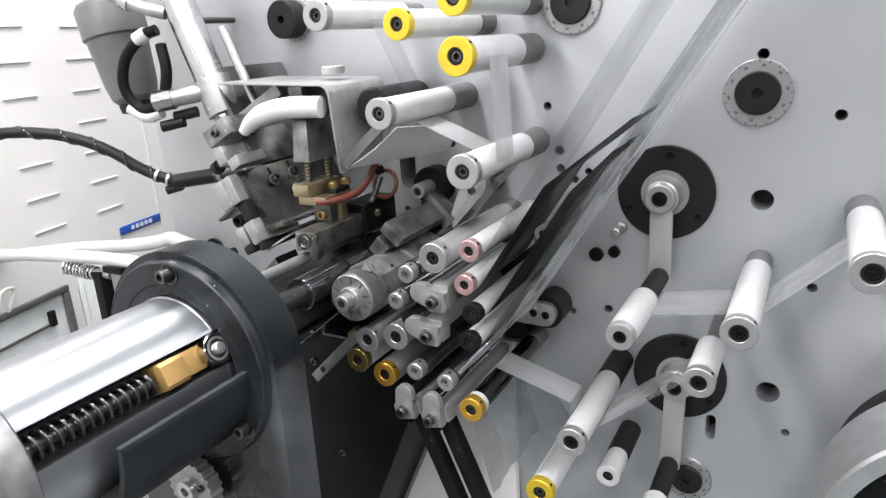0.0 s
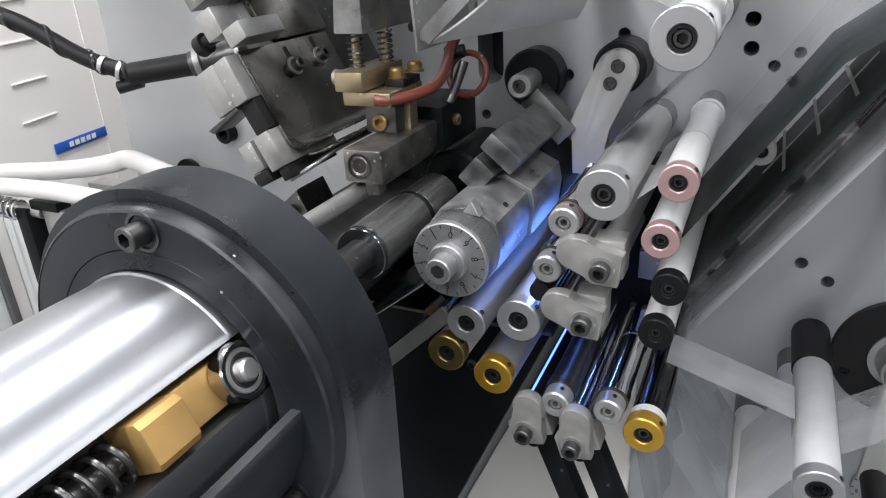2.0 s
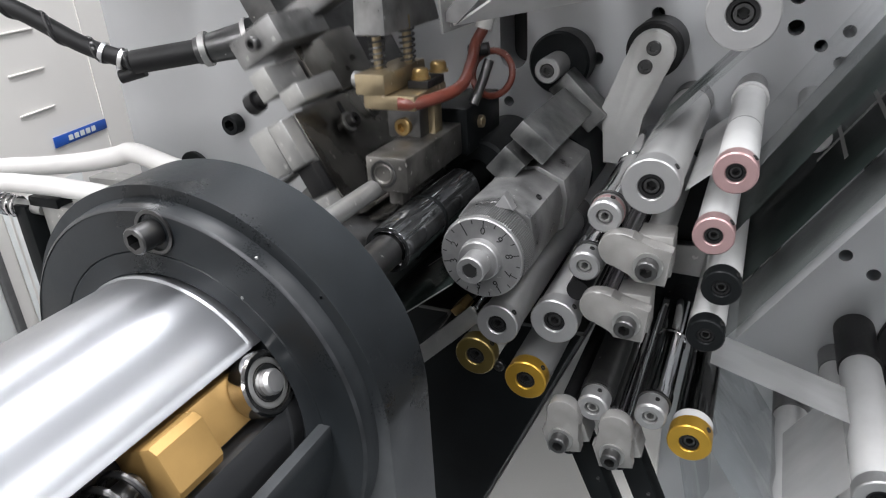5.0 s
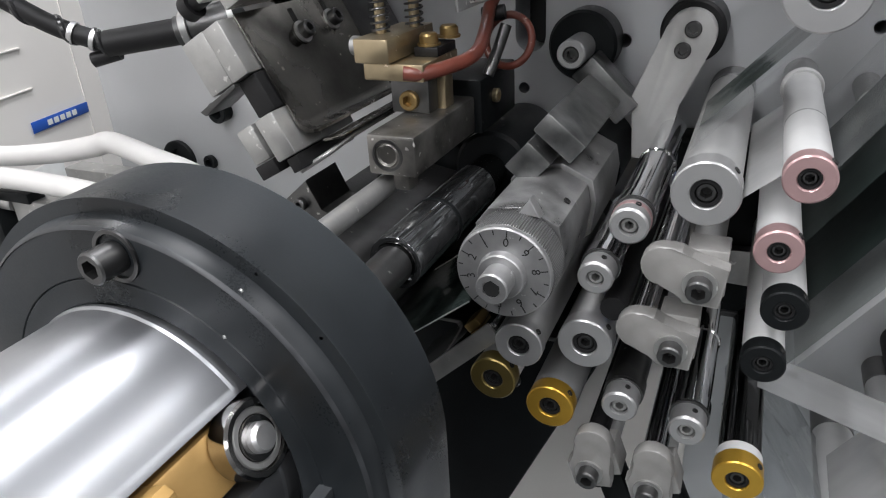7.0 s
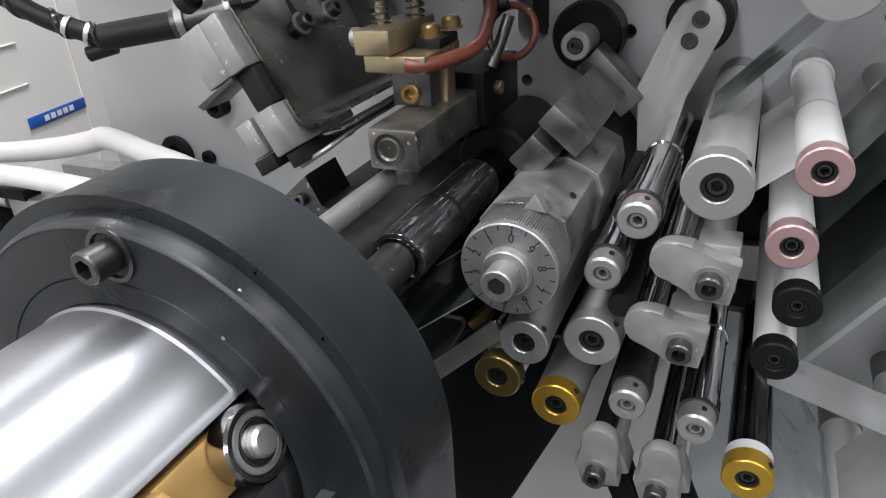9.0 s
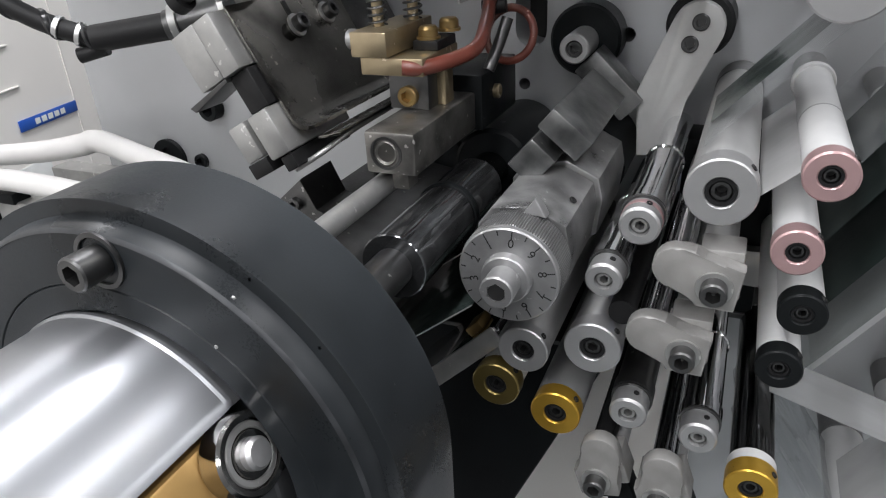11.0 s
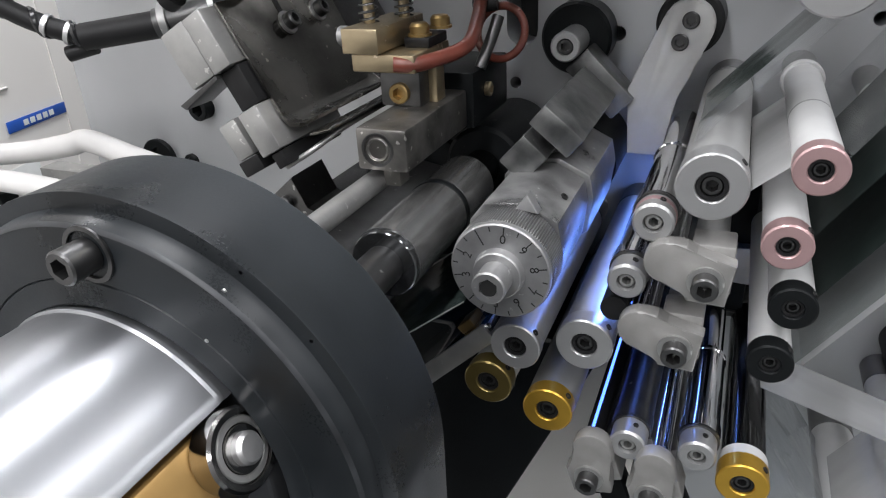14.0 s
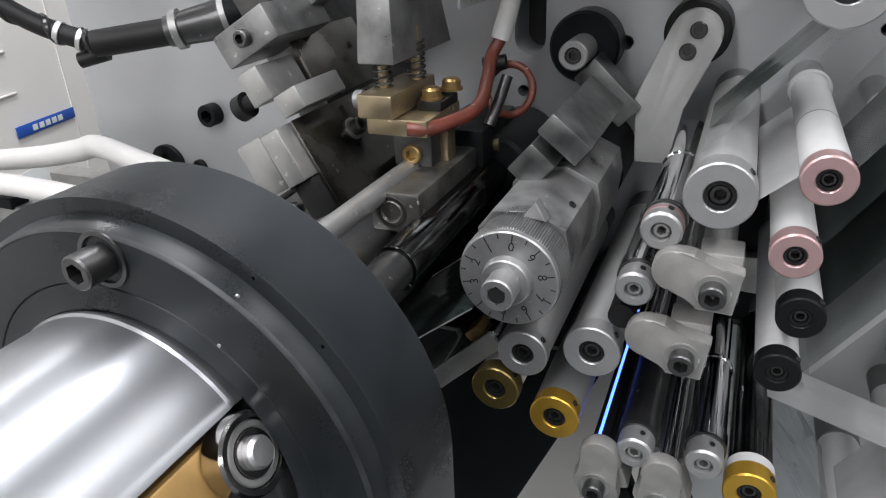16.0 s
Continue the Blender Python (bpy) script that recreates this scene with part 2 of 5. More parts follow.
def thing(name, m, label, category, group=""):
    ob = new(name)
    ob.empty_display_size = 0.01
    ob.matrix_basis = m
    return tagged(ob, label, category, group)


def stack(bm, rings, cap0=True, cap1=True):
    rows = [[bm.verts.new(p) for p in ring] for ring in rings]
    n = len(rows[0])
    for a, b in zip(rows, rows[1:]):
        for i in range(n):
            bm.faces.new((a[i], a[(i + 1) % n], b[(i + 1) % n], b[i]))
    if cap0:
        bm.faces.new(rows[0])
    if cap1:
        bm.faces.new(rows[-1])
    return bm


def ring(y, r, n=36, hexa=False, cx=0.0, cz=0.0):
    out = []
    for i in range(n):
        a = 2 * math.pi * i / n
        k = r
        if hexa:
            b = (a + math.pi / 6) % (math.pi / 3) - math.pi / 6
            k = r * math.cos(math.pi / 6) / math.cos(b)
        out.append((cx + k * math.cos(a), y, cz + k * math.sin(a)))
    return out


def lathe(profile, n=36, bm=None, cx=0.0, cz=0.0, cap0=True, cap1=True):
    """A turned body round the y axis from (y, radius) pairs."""
    return stack(bm or bmesh.new(), [ring(y, r, n, False, cx, cz) for y, r in profile], cap0, cap1)


def pipe(profile, n=36, bm=None):
    """A turned closed ring: the profile runs round and meets itself."""
    return lathe(list(profile) + [profile[0]], n, bm, cap0=False, cap1=False)


def box(x0, x1, y0, y1, z0, z1, bevel=0.0008, bm=None, m=None):
    own = bmesh.new()
    bmesh.ops.create_cube(own, size=1.0)
    for v in own.verts:
        v.co = Vector(((x0 + x1) / 2 + v.co.x * (x1 - x0), (y0 + y1) / 2 + v.co.y * (y1 - y0), (z0 + z1) / 2 + v.co.z * (z1 - z0)))
    if bevel:
        bmesh.ops.bevel(own, geom=own.edges[:], offset=bevel, segments=2, affect="EDGES", profile=0.5)
    if m is not None:
        bmesh.ops.transform(own, matrix=m, verts=own.verts[:])
    if bm is None:
        return own
    me = bpy.data.meshes.new("tmp")
    own.to_mesh(me)
    own.free()
    bm.from_mesh(me)
    bpy.data.meshes.remove(me)
    return bm


def prism(outline, y0, y1, bevel=0.001, bm=None):
    """An outline of (x, z) points pushed from y0 to y1."""
    bm = bm or bmesh.new()
    a = [bm.verts.new((x, y0, z)) for x, z in outline]
    b = [bm.verts.new((x, y1, z)) for x, z in outline]
    n = len(a)
    fs = [bm.faces.new(a), bm.faces.new(b)]
    for i in range(n):
        bm.faces.new((a[i], a[(i + 1) % n], b[(i + 1) % n], b[i]))
    if bevel:
        es = [e for f in fs for e in f.edges]
        bmesh.ops.bevel(bm, geom=es, offset=bevel, segments=2, affect="EDGES", profile=0.5)
    return bm


def smooth_path(pts, per=8):
    out = []
    p = [Vector(q) for q in pts]
    p = [p[0] * 2 - p[1]] + p + [p[-1] * 2 - p[-2]]
    for i in range(1, len(p) - 2):
        for k in range(per):
            t = k / per
            a, b, c, d = p[i - 1:i + 3]
            out.append(0.5 * (2 * b + (c - a) * t + (2 * a - 5 * b + 4 * c - d) * t * t + (3 * b - a - 3 * c + d) * t ** 3))
    out.append(p[-2])
    return out


def tube(pts, r, n=14, per=8, bm=None, radii=None):
    """A round bar or hose along a smooth line."""
    line = smooth_path(pts, per) if per else [Vector(q) for q in pts]
    d = (line[1] - line[0]).normalized()
    side = d.orthogonal().normalized()
    rings = []
    for i, p in enumerate(line):
        e = (line[min(i + 1, len(line) - 1)] - line[max(i - 1, 0)]).normalized()
        side = (side - e * side.dot(e)).normalized()
        up = e.cross(side)
        k = radii(i / (len(line) - 1)) if radii else r
        rings.append([p + k * (math.cos(2 * math.pi * j / n) * side + math.sin(2 * math.pi * j / n) * up) for j in range(n)])
    return stack(bm or bmesh.new(), rings)


def coil(axis0, axis1, r, wire, turns, bm=None, n=8):
    a, b = Vector(axis0), Vector(axis1)
    d = (b - a).normalized()
    s = d.orthogonal().normalized()
    u = d.cross(s)
    steps = int(turns * 18)
    pts = [a + (b - a) * i / steps + r * (math.cos(2 * math.pi * i / 18) * s + math.sin(2 * math.pi * i / 18) * u) for i in range(steps + 1)]
    return tube(pts, wire, n, 0, bm)


def socket_head(r, h, bm=None, y=0.0, n=24):
    """A cylinder-head screw pointing to -y with its foot at y and a hexagon socket."""
    rings = [ring(y, r * 0.98, n), ring(y - h + 0.0006, r, n), ring(y - h, r - 0.0006, n), ring(y - h, r * 0.60, n, True), ring(y - h * 0.02, r * 0.55, n, True)]
    return stack(bm or bmesh.new(), rings)


AWAY = {"x": pose(0, 0, 0, 0, 0, 90), "z": pose(0, 0, 0, -90, 0, 0), "y": Matrix.Identity(4)}


def turn_to(direction, at):
    """A pose whose -y axis looks along direction."""
    q = Vector((0, -1, 0)).rotation_difference(Vector(direction).normalized())
    return Matrix.LocRotScale(Vector(at), q, None)


def screw(parent, at, direction, r, h, material=None, washer=True, name="screw"):
    m = turn_to(direction, at)
    s = part(name, socket_head(r, h), material or M_STEEL, parent, at=m)
    if washer:
        part("washer", pipe([(0, r * 0.5), (0, r * 1.35), (-0.0012, r * 1.35), (-0.0012, r * 0.5)], 28), M_ALUD, parent, at=m)
    return s


# ---- room ----
def slab(name, x0, x1, y0, y1, z0, z1, material, label, category):
    return tagged(part(name, box(x0, x1, y0, y1, z0, z1, 0), material), label, category, kind="structure")


slab("floor", -3.0, 3.0, -3.2, 2.2, -0.1, 0.0, M_FLOOR, "grey epoxy workshop floor under the machine", "floor")
slab("ceiling", -3.0, 3.0, -3.2, 2.2, 2.7, 2.8, M_CEIL, "grey panelled workshop ceiling with lamps", "ceiling")
slab("wall_south", -3.0, 3.0, -3.3, -3.2, 0, 2.7, M_WALLG, "plain grey workshop wall", "wall")
slab("wall_east", 3.0, 3.1, -3.2, 2.2, 0, 2.7, M_WALLG, "plain grey workshop wall", "wall")
slab("wall_north", -3.0, 3.0, 2.2, 2.3, 0, 2.7, M_WALLG, "plain grey workshop wall", "wall")
slab("wall_west", -3.1, -3.0, -3.2, 2.2, 0, 2.7, M_WALLG, "plain grey workshop wall", "wall")


# ---- machine face plate with its drilled holes ----
HOLES = [(0.114, 1.339, 4), (0.352, 1.330, 4.5), (0.294, 1.378, 4.5), (0.334, 1.047, 3.5), (0.344, 1.187, 4), (0.173, 1.145, 4), (0.190, 1.134, 4),
         (0.137, 1.138, 3.5), (0.012, 1.303, 4), (-0.102, 1.293, 4), (-0.080, 1.293, 4), (0.125, 1.298, 4.5), (0.126, 1.281, 4.5), (0.014, 1.262, 4),
         (0.050, 1.289, 4), (0.140, 1.271, 3.5), (0.153, 1.279, 3.5), (0.151, 1.262, 3.5), (0.1334, 1.0546, 4), (0.154, 1.0384, 4), (-0.046, 1.232, 3.5),
         (0.317, 1.084, 10), (0.301, 1.260, 9)]


def circle_xz(cx, cz, r, n=20):
    return [(cx + r * math.cos(2 * math.pi * i / n), cz + r * math.sin(2 * math.pi * i / n)) for i in range(n)]


def stadium(x, z, w, h, n=9):
    r = w / 2
    top = [(x + r * math.cos(math.pi * i / (n - 1)), z + h / 2 - r + r * math.sin(math.pi * i / (n - 1))) for i in range(n)]
    low = [(x - r * math.cos(math.pi * i / (n - 1)), z - h / 2 + r - r * math.sin(math.pi * i / (n - 1))) for i in range(n)]
    return top + low


def drilled_plate(x0, x1, z0, z1, y0, y1, loops):
    bm = bmesh.new()
    front, edges = [], []
    for loop in [[(x0, z0), (x1, z0), (x1, z1), (x0, z1)]] + loops:
        vs = [bm.verts.new((x, y0, z)) for x, z in loop]
        front.append(vs)
        edges += [bm.edges.new((vs[i], vs[(i + 1) % len(vs)])) for i in range(len(vs))]
    bmesh.ops.triangle_fill(bm, use_beauty=True, use_dissolve=False, edges=edges)
    for vs in front:
        back = [bm.verts.new((v.co.x, y1, v.co.z)) for v in vs]
        n = len(vs)
        for i in range(n):
            bm.faces.new((vs[i], vs[(i + 1) % n], back[(i + 1) % n], back[i]))
    return bm


loops = [circle_xz(x, z, r / 1000) for x, z, r in HOLES]
loops += [stadium(-0.042, 1.277, 0.019, 0.046), stadium(0.271, 1.038, 0.009, 0.026), stadium(-0.215, 1.275, 0.005, 0.02)]
plate = tagged(part("wall_machine_plate", drilled_plate(-0.415, 1.1, 0.25, 1.72, 0.0, 0.03, loops), M_PLATE),
               "satin grey steel machine face plate drilled with holes", "machine plate", kind="structure")
# added near-black sheet, so the drilled holes look deep and shaded
tagged(part("wall_machine_back", box(-0.41, 1.1, 0.031, 0.05, 0.25, 1.72, 0), M_DARK), "near-black sheet added behind the plate to darken its holes", "machine plate", kind="structure")
tagged(part("wall_machine_base", box(-0.41, 1.1, -0.3, 0.03, 0.0, 0.45, 0.004), M_PLATE), "grey steel base of the machine", "machine base", kind="structure")

# white louvred enclosure behind and beside the plate
WALL_AT = pose(-0.80, 0.22, 1.097, 0, 0, 14)
enclosure = tagged(part("wall_enclosure", box(-0.03, 0.0, -2.2, 0.62, -1.05, 0.78, 0.002), M_WALL, at=WALL_AT), "white painted sheet enclosure with pressed louvres", "enclosure wall", kind="structure")
slot_bm = box(-0.003, 0.0016, -0.033, 0.033, -0.0012, 0.0012, 0.0006)
first = part("louvre", slot_bm, M_LOUVRE, enclosure, at=pose(0.001, -0.046, 0.0495))
for col in range(7):
    for rowi in range(12):
        if col or rowi:
            o = new("louvre", first.data)
            o.parent = enclosure
            o.matrix_basis = pose(0.001, -0.046 - 0.142 * col, 0.0495 + 0.0525 * rowi)
part("seam", box(-0.001, 0.0012, -0.001, 0.001, -1.0, 0.76, 0), M_LOUVRE, enclosure, at=pose(0, 0.085, 0))

lab = thing("wall_label", WALL_AT @ pose(0.001, 0.024, 0.000, -1, 0, 0), "blue label plate with illegible white writing on the enclosure", "label")
part("plate", box(0, 0.002, -0.059, 0.059, -0.0075, 0.0075, 0.0006), M_BLUE, lab)
for i in range(5):
    part("bar", box(0.0021, 0.0027, -0.03 + 0.013 * i, -0.021 + 0.013 * i, -0.0038, 0.0038, 0), M_PAPER, lab)


# ---- rollers ----
def roller(name, x, z, r, cap_m, body_m, label, yf=-0.165, rb=None, cap=0.008, base=0.03, base_r=None, base_m=None, back=0.0, socket=0.45, group="web rollers", pin=True, screw_m=None, flange=False):
    """An idler on a stud: body, end cap with a bored hole, hexagon screw, spacer at the plate."""
    rb = rb or r * 0.93
    t = thing(name, pose(x, 0, z), label, "roller", group)
    part("body", lathe([(back - base, rb * 0.98), (back - base - 0.001, rb), (yf + cap + 0.001, rb), (yf + cap, rb * 0.97)]), body_m, t)
    h = r * socket
    part("cap", pipe([(yf + cap, h), (yf + cap, r * 0.985), (yf + 0.0006, r), (yf, r - 0.0006), (yf, h + 0.0004), (yf + 0.0005, h), (yf + 0.003, h)], 40), cap_m, t)
    part("bush", pipe([(yf + 0.0012, h * 0.98), (yf + 0.0012, h * 0.72), (yf + 0.004, h * 0.72), (yf + 0.004, h * 0.98)], 28), M_BLACKM, t)
    part("screw", socket_head(h * 0.70, 0.0065, y=yf + 0.0085), screw_m or M_STEEL, t)
    # near-black plug gives the socket its shade
    part("socket", lathe([(yf + 0.0083, h * 0.38), (yf + 0.0055, h * 0.38)], 6), M_DARK, t)
    if flange:
        part("flange", lathe([(back - base - 0.0005, r * 1.10), (back - base - 0.0035, r * 1.12), (back - base - 0.0045, r * 1.06)]), body_m, t)
        part("seam_ring", pipe([(yf * 0.62, rb * 0.98), (yf * 0.62, rb * 1.012), (yf * 0.62 - 0.0012, rb * 1.012), (yf * 0.62 - 0.0012, rb * 0.98)]), M_ROLLG, t)
    if pin:
        part("grub_screw", lathe([(0, 0.0014), (-0.0006, 0.0014), (-0.0006, 0.0008), (0.0, 0.0007)], 12), M_DARK, t, at=turn_to((0.75, 0, 0.66), (0.75 * r * 0.99, yf + cap * 0.5, 0.66 * r * 0.99)))
    if base:
        q = base_r or rb * 1.02
        part("spacer", lathe([(back, q), (back - base + 0.001, q), (back - base, q - 0.001)]), base_m or M_SPACER, t)
    return t


roller("idler_roller", 0.075, 1.238, 0.0125, M_CAP, M_ROLLG, "frosted grey idler roller with wide silver end cap", cap=0.011, base=0.02)
roller("rose_capped_roller", 0.1075, 1.247, 0.0088, M_PINK, M_ROLL, "white roller with a rose anodised end cap", flange=True, base=0.03, base_m=M_SPACER, rb=0.0082)
roller("rose_capped_roller", 0.102, 1.2185, 0.0086, M_PINK, M_ROLL, "white roller with a rose anodised end cap, set lower", base=0.03, rb=0.0080)
roller("black_capped_roller", 0.1075, 1.1945, 0.0084, M_BLACK, M_ROLL, "white roller with a black end cap", base=0.03, rb=0.0080)
roller("black_capped_roller", 0.1035, 1.1695, 0.0084, M_BLACK, M_ROLL, "white roller with a black end cap, lower one", base=0.03, rb=0.0080)
roller("idler_roller", 0.1392, 1.2420, 0.0072, M_ROLL, M_ROLL, "plain white roller behind the rose capped pair", flange=True, yf=-0.088, base=0.04, pin=False)
roller("gold_capped_roller", 0.102, 1.108, 0.0106, M_GOLD, M_NEEDLE, "dark polished steel roller with a gold anodised end cap", cap=0.009, base=0.025, rb=0.0092)
roller("gold_capped_roller", 0.0185, 1.125, 0.0113, M_GOLD, M_ROLL_SHADED, "grey roller, darkened for shade, with a gold anodised end cap", cap=0.008, base=0.02, rb=0.0112)
roller("dark_gold_capped_roller", -0.0095, 1.134, 0.0113, M_OLIVE, M_ROLL, "white roller with a dark brass end cap", cap=0.008, base=0.02, rb=0.0105)
roller("idler_roller", 0.0035, 1.156, 0.0113, M_CAP, M_ROLLG, "frosted grey roller under the graduated dial", cap=0.006, base=0.02)
roller("idler_roller", 0.0335, 1.1635, 0.0120, M_CAP, M_ROLLG, "frosted grey roller with silver end cap", cap=0.009, base=0.02)
part("collar", pipe([(-0.1555, 0.0070), (-0.1555, 0.0100), (-0.1500, 0.0100), (-0.1500, 0.0070)], 36), M_ROLL, bpy.data.objects["gold_capped_roller"], "white plastic collar")
# upper group
roller("idler_roller", 0.031, 1.351, 0.0125, M_CAP, M_ROLL, "white idler roller with dark spacer near the tab cover", yf=-0.158, base=0.045, base_r=0.0125)
roller("idler_roller", 0.103, 1.3075, 0.0135, M_CAP, M_ROLL, "white idler roller below the paper strip", yf=-0.16, base=0.04, base_r=0.013)
roller("gold_capped_roller", 0.099, 1.3916, 0.0145, M_YELLOW, M_ROLL, "white roller with a gold cap carrying the paper strip", yf=-0.153, base=0.045, base_r=0.0135)
roller("gold_capped_roller", 0.055, 1.417, 0.0118, M_YELLOW, M_ROLL, "white roller with a small gold cap", yf=-0.16, base=0.03, base_r=0.0115)
roller("gold_capped_roller", 0.100, 1.432, 0.0125, M_YELLOW, M_ROLL, "white roller with a gold cap, highest one", yf=-0.155, base=0.03)
roller("idler_roller", -0.019, 1.428, 0.0122, M_CAP, M_ROLL, "white roller beside the graduated knob", yf=-0.16, base=0.03)
# right-hand group
roller("idler_roller", 0.186, 1.0940, 0.0118, M_CAP, M_ROLL, "long white roller with dark spacer", socket=0.52, screw_m=M_BLACK, yf=-0.159, base=0.048, base_r=0.0118, base_m=M_BLACKM)
roller("gold_capped_roller", 0.1575, 1.0373, 0.0122, M_YELLOW, M_ROLL, "white roller with a gold cap low on the plate", yf=-0.156, base=0.03)
roller("idler_roller", 0.3026, 1.2066, 0.0122, M_CAP, M_ROLL, "white roller with grey spacer under the web", socket=0.52, screw_m=M_BLACK, yf=-0.162, base=0.03, base_r=0.0105)
roller("idler_roller", 0.3735, 1.2560, 0.0130, M_CAP, M_ROLL, "white roller where the web turns", socket=0.52, screw_m=M_BLACK, yf=-0.162, base=0.035, base_r=0.0125)
roller("idler_roller", 0.2775, 1.1600, 0.0115, M_CAP, M_ROLL, "short white roller over the black disc", socket=0.52, screw_m=M_BLACK, yf=-0.151, base=0.088, base_r=0.006)
roller("idler_roller", 0.196, 1.0180, 0.0105, M_ROLL, M_ROLL, "short white roller with black spacer", yf=-0.085, base=0.05, base_r=0.0105, base_m=M_BLACKM, pin=False)
roller("idler_roller", 0.178, 1.0720, 0.0100, M_ROLL, M_ROLL, "white roller guiding the milky web", yf=-0.075, base=0.02, pin=False)


# small chrome rollers that swing with the nip
def small_roller(x, z, label, r=0.0086, yf=-0.165, pink=False, body=M_CHROME):
    t = thing("nip_roller", pose(x, 0, z), label, "roller", "nip rollers")
    part("body", lathe([(-0.03, r * 0.80), (-0.09, r * 0.80), (-0.0905, r * 1.02), (-0.0925, r * 1.02), (-0.093, r * 0.95), (yf + 0.020, r * 0.95), (yf + 0.020, r * 1.02), (yf + 0.012, r * 1.02)]), body, t)
    part("clip_ring", pipe([(yf + 0.0118, r * 0.6), (yf + 0.0118, r), (yf + 0.0105, r), (yf + 0.0105, r * 0.6)], 28), M_STEEL, t)
    q = r * 0.90
    part("cap", pipe([(yf + 0.0104, q * 0.42), (yf + 0.0104, q), (yf + 0.001, q), (yf, q - 0.0009), (yf, q * 0.50), (yf + 0.003, q * 0.46)], 32), M_CAP, t)
    if pink:
        part("rose_ring", pipe([(yf + 0.0085, q * 0.9), (yf + 0.0085, q * 1.03), (yf + 0.0058, q * 1.03), (yf + 0.0058, q * 0.9)], 32), M_PINK, t)
    part("screw", socket_head(q * 0.42, 0.006, y=yf + 0.0075), M_ALUD, t)
    # plug coloured near-black for the shade in the socket
    part("socket", lathe([(yf + 0.0073, q * 0.21), (yf + 0.0060, q * 0.21)], 6), M_DARK, t)
    part("grub_screw", lathe([(0, 0.0012), (-0.0006, 0.0012), (-0.0006, 0.0007), (0, 0.0006)], 12), M_DARK, t, at=turn_to((0.3, 0, 0.95), (0.3 * q, yf + 0.006, 0.95 * q)))
    return t


NIP = [small_roller(0.0485, 1.2215, "small polished steel roller with a rose end ring", pink=True),
       small_roller(0.0365, 1.1965, "small polished steel roller with a silver cap", r=0.0083),
       small_roller(0.0500, 1.1335, "small dark rubber roller with a silver cap", r=0.0088, body=M_STEEL),
       small_roller(0.0790, 1.1285, "small polished steel roller beside the gold cap")]


# ---- bearing housing and turret ----
AX, AZ = -0.085, 1.177


def housing():
    t = thing("bearing_housing", pose(AX + 0.0035, 0, AZ), "black anodised arched bearing housing with scuffed rim", "bearing housing")
    R = 0.0880
    arch = [(R * math.cos(math.pi * i / 60), R * math.sin(math.pi * i / 60)) for i in range(61)]
    outline = arch + [(-R, -0.3), (R, -0.3)]
    part("body", prism(outline, -0.2835, -0.2515, 0.0030), M_HOUSE, t)
    part("front_ring", pipe([(-0.2830, 0.0545), (-0.2830, 0.0830), (-0.2880, 0.0822), (-0.2896, 0.0814), (-0.2902, 0.0800), (-0.2902, 0.0645), (-0.2897, 0.0641), (-0.2902, 0.0637), (-0.2902, 0.0560), (-0.2890, 0.0545)], 144), M_HOUSE, t)
    part("rim_edge", pipe([(-0.2895, 0.0804), (-0.2895, 0.0816), (-0.2901, 0.0811), (-0.2905, 0.0804)], 144), M_EDGE, t, "thin lighter rim edge")
    # small dents knocked through the black coat
    for a, r, y in ((56, 0.0858, -0.2835), (39, 0.0858, -0.2835), (56, 0.0818, -0.2886), (54, 0.0648, -0.2904)):
        part("dent", lathe([(y + 0.0006, 0.0008), (y, 0.0006)], 8), M_ALUD, t, "bright dent in the black coat", at=pose(r * math.cos(radians(a)), 0, r * math.sin(radians(a))))
    for a in (86, -36, 204):
        x, z = 0.0735 * math.cos(radians(a)) - 0.0015, 0.0735 * math.sin(radians(a))
        part("counterbore", pipe([(-0.2903, 0.0072), (-0.2903, 0.0086), (-0.2911, 0.0086), (-0.2911, 0.0072)], 28), M_STEEL, t, at=pose(x, 0, z))
        screw(t, (x, -0.2905, z), (0, -1, 0), 0.0052, 0.0095, M_STEEL, False, "bolt")
    # guard below the shaft
    arc = [radians(a) for a in range(-112, 6, 4)]
    ring_out = [(0.0675 * math.cos(a), 0.0675 * math.sin(a)) for a in arc]
    ring_in = [(0.0628 * math.cos(a), 0.0628 * math.sin(a)) for a in reversed(arc)]
    part("guard", prism(ring_out + ring_in, -0.398, -0.289, 0.001), M_HOUSE, t, "black curved guard below the shaft")
    return t


housing()


def gear():
    t = thing("timing_gear", pose(-0.088, -0.288, 1.068), "white steel toothed gear below the housing", "gear")
    n, rings = 40, []
    for y, k in ((0.0, 1.0), (-0.012, 1.0)):
        rings.append([((0.0225 + (0.0022 if (i // 2) % 2 else 0.0)) * math.cos(2 * math.pi * i / 80), y, (0.0225 + (0.0022 if (i // 2) % 2 else 0.0)) * math.sin(2 * math.pi * i / 80)) for i in range(80)])
    part("teeth", stack(bmesh.new(), rings), M_ALUD, t)
    part("hub", lathe([(0, 0.009), (-0.018, 0.009), (-0.018, 0.004), (-0.010, 0.004)]), M_ALU, t)
    screw(t, (0.014, -0.012, 0.004), (0, -1, 0), 0.003, 0.003, M_STEEL, False)
    return t


SLOT = 24


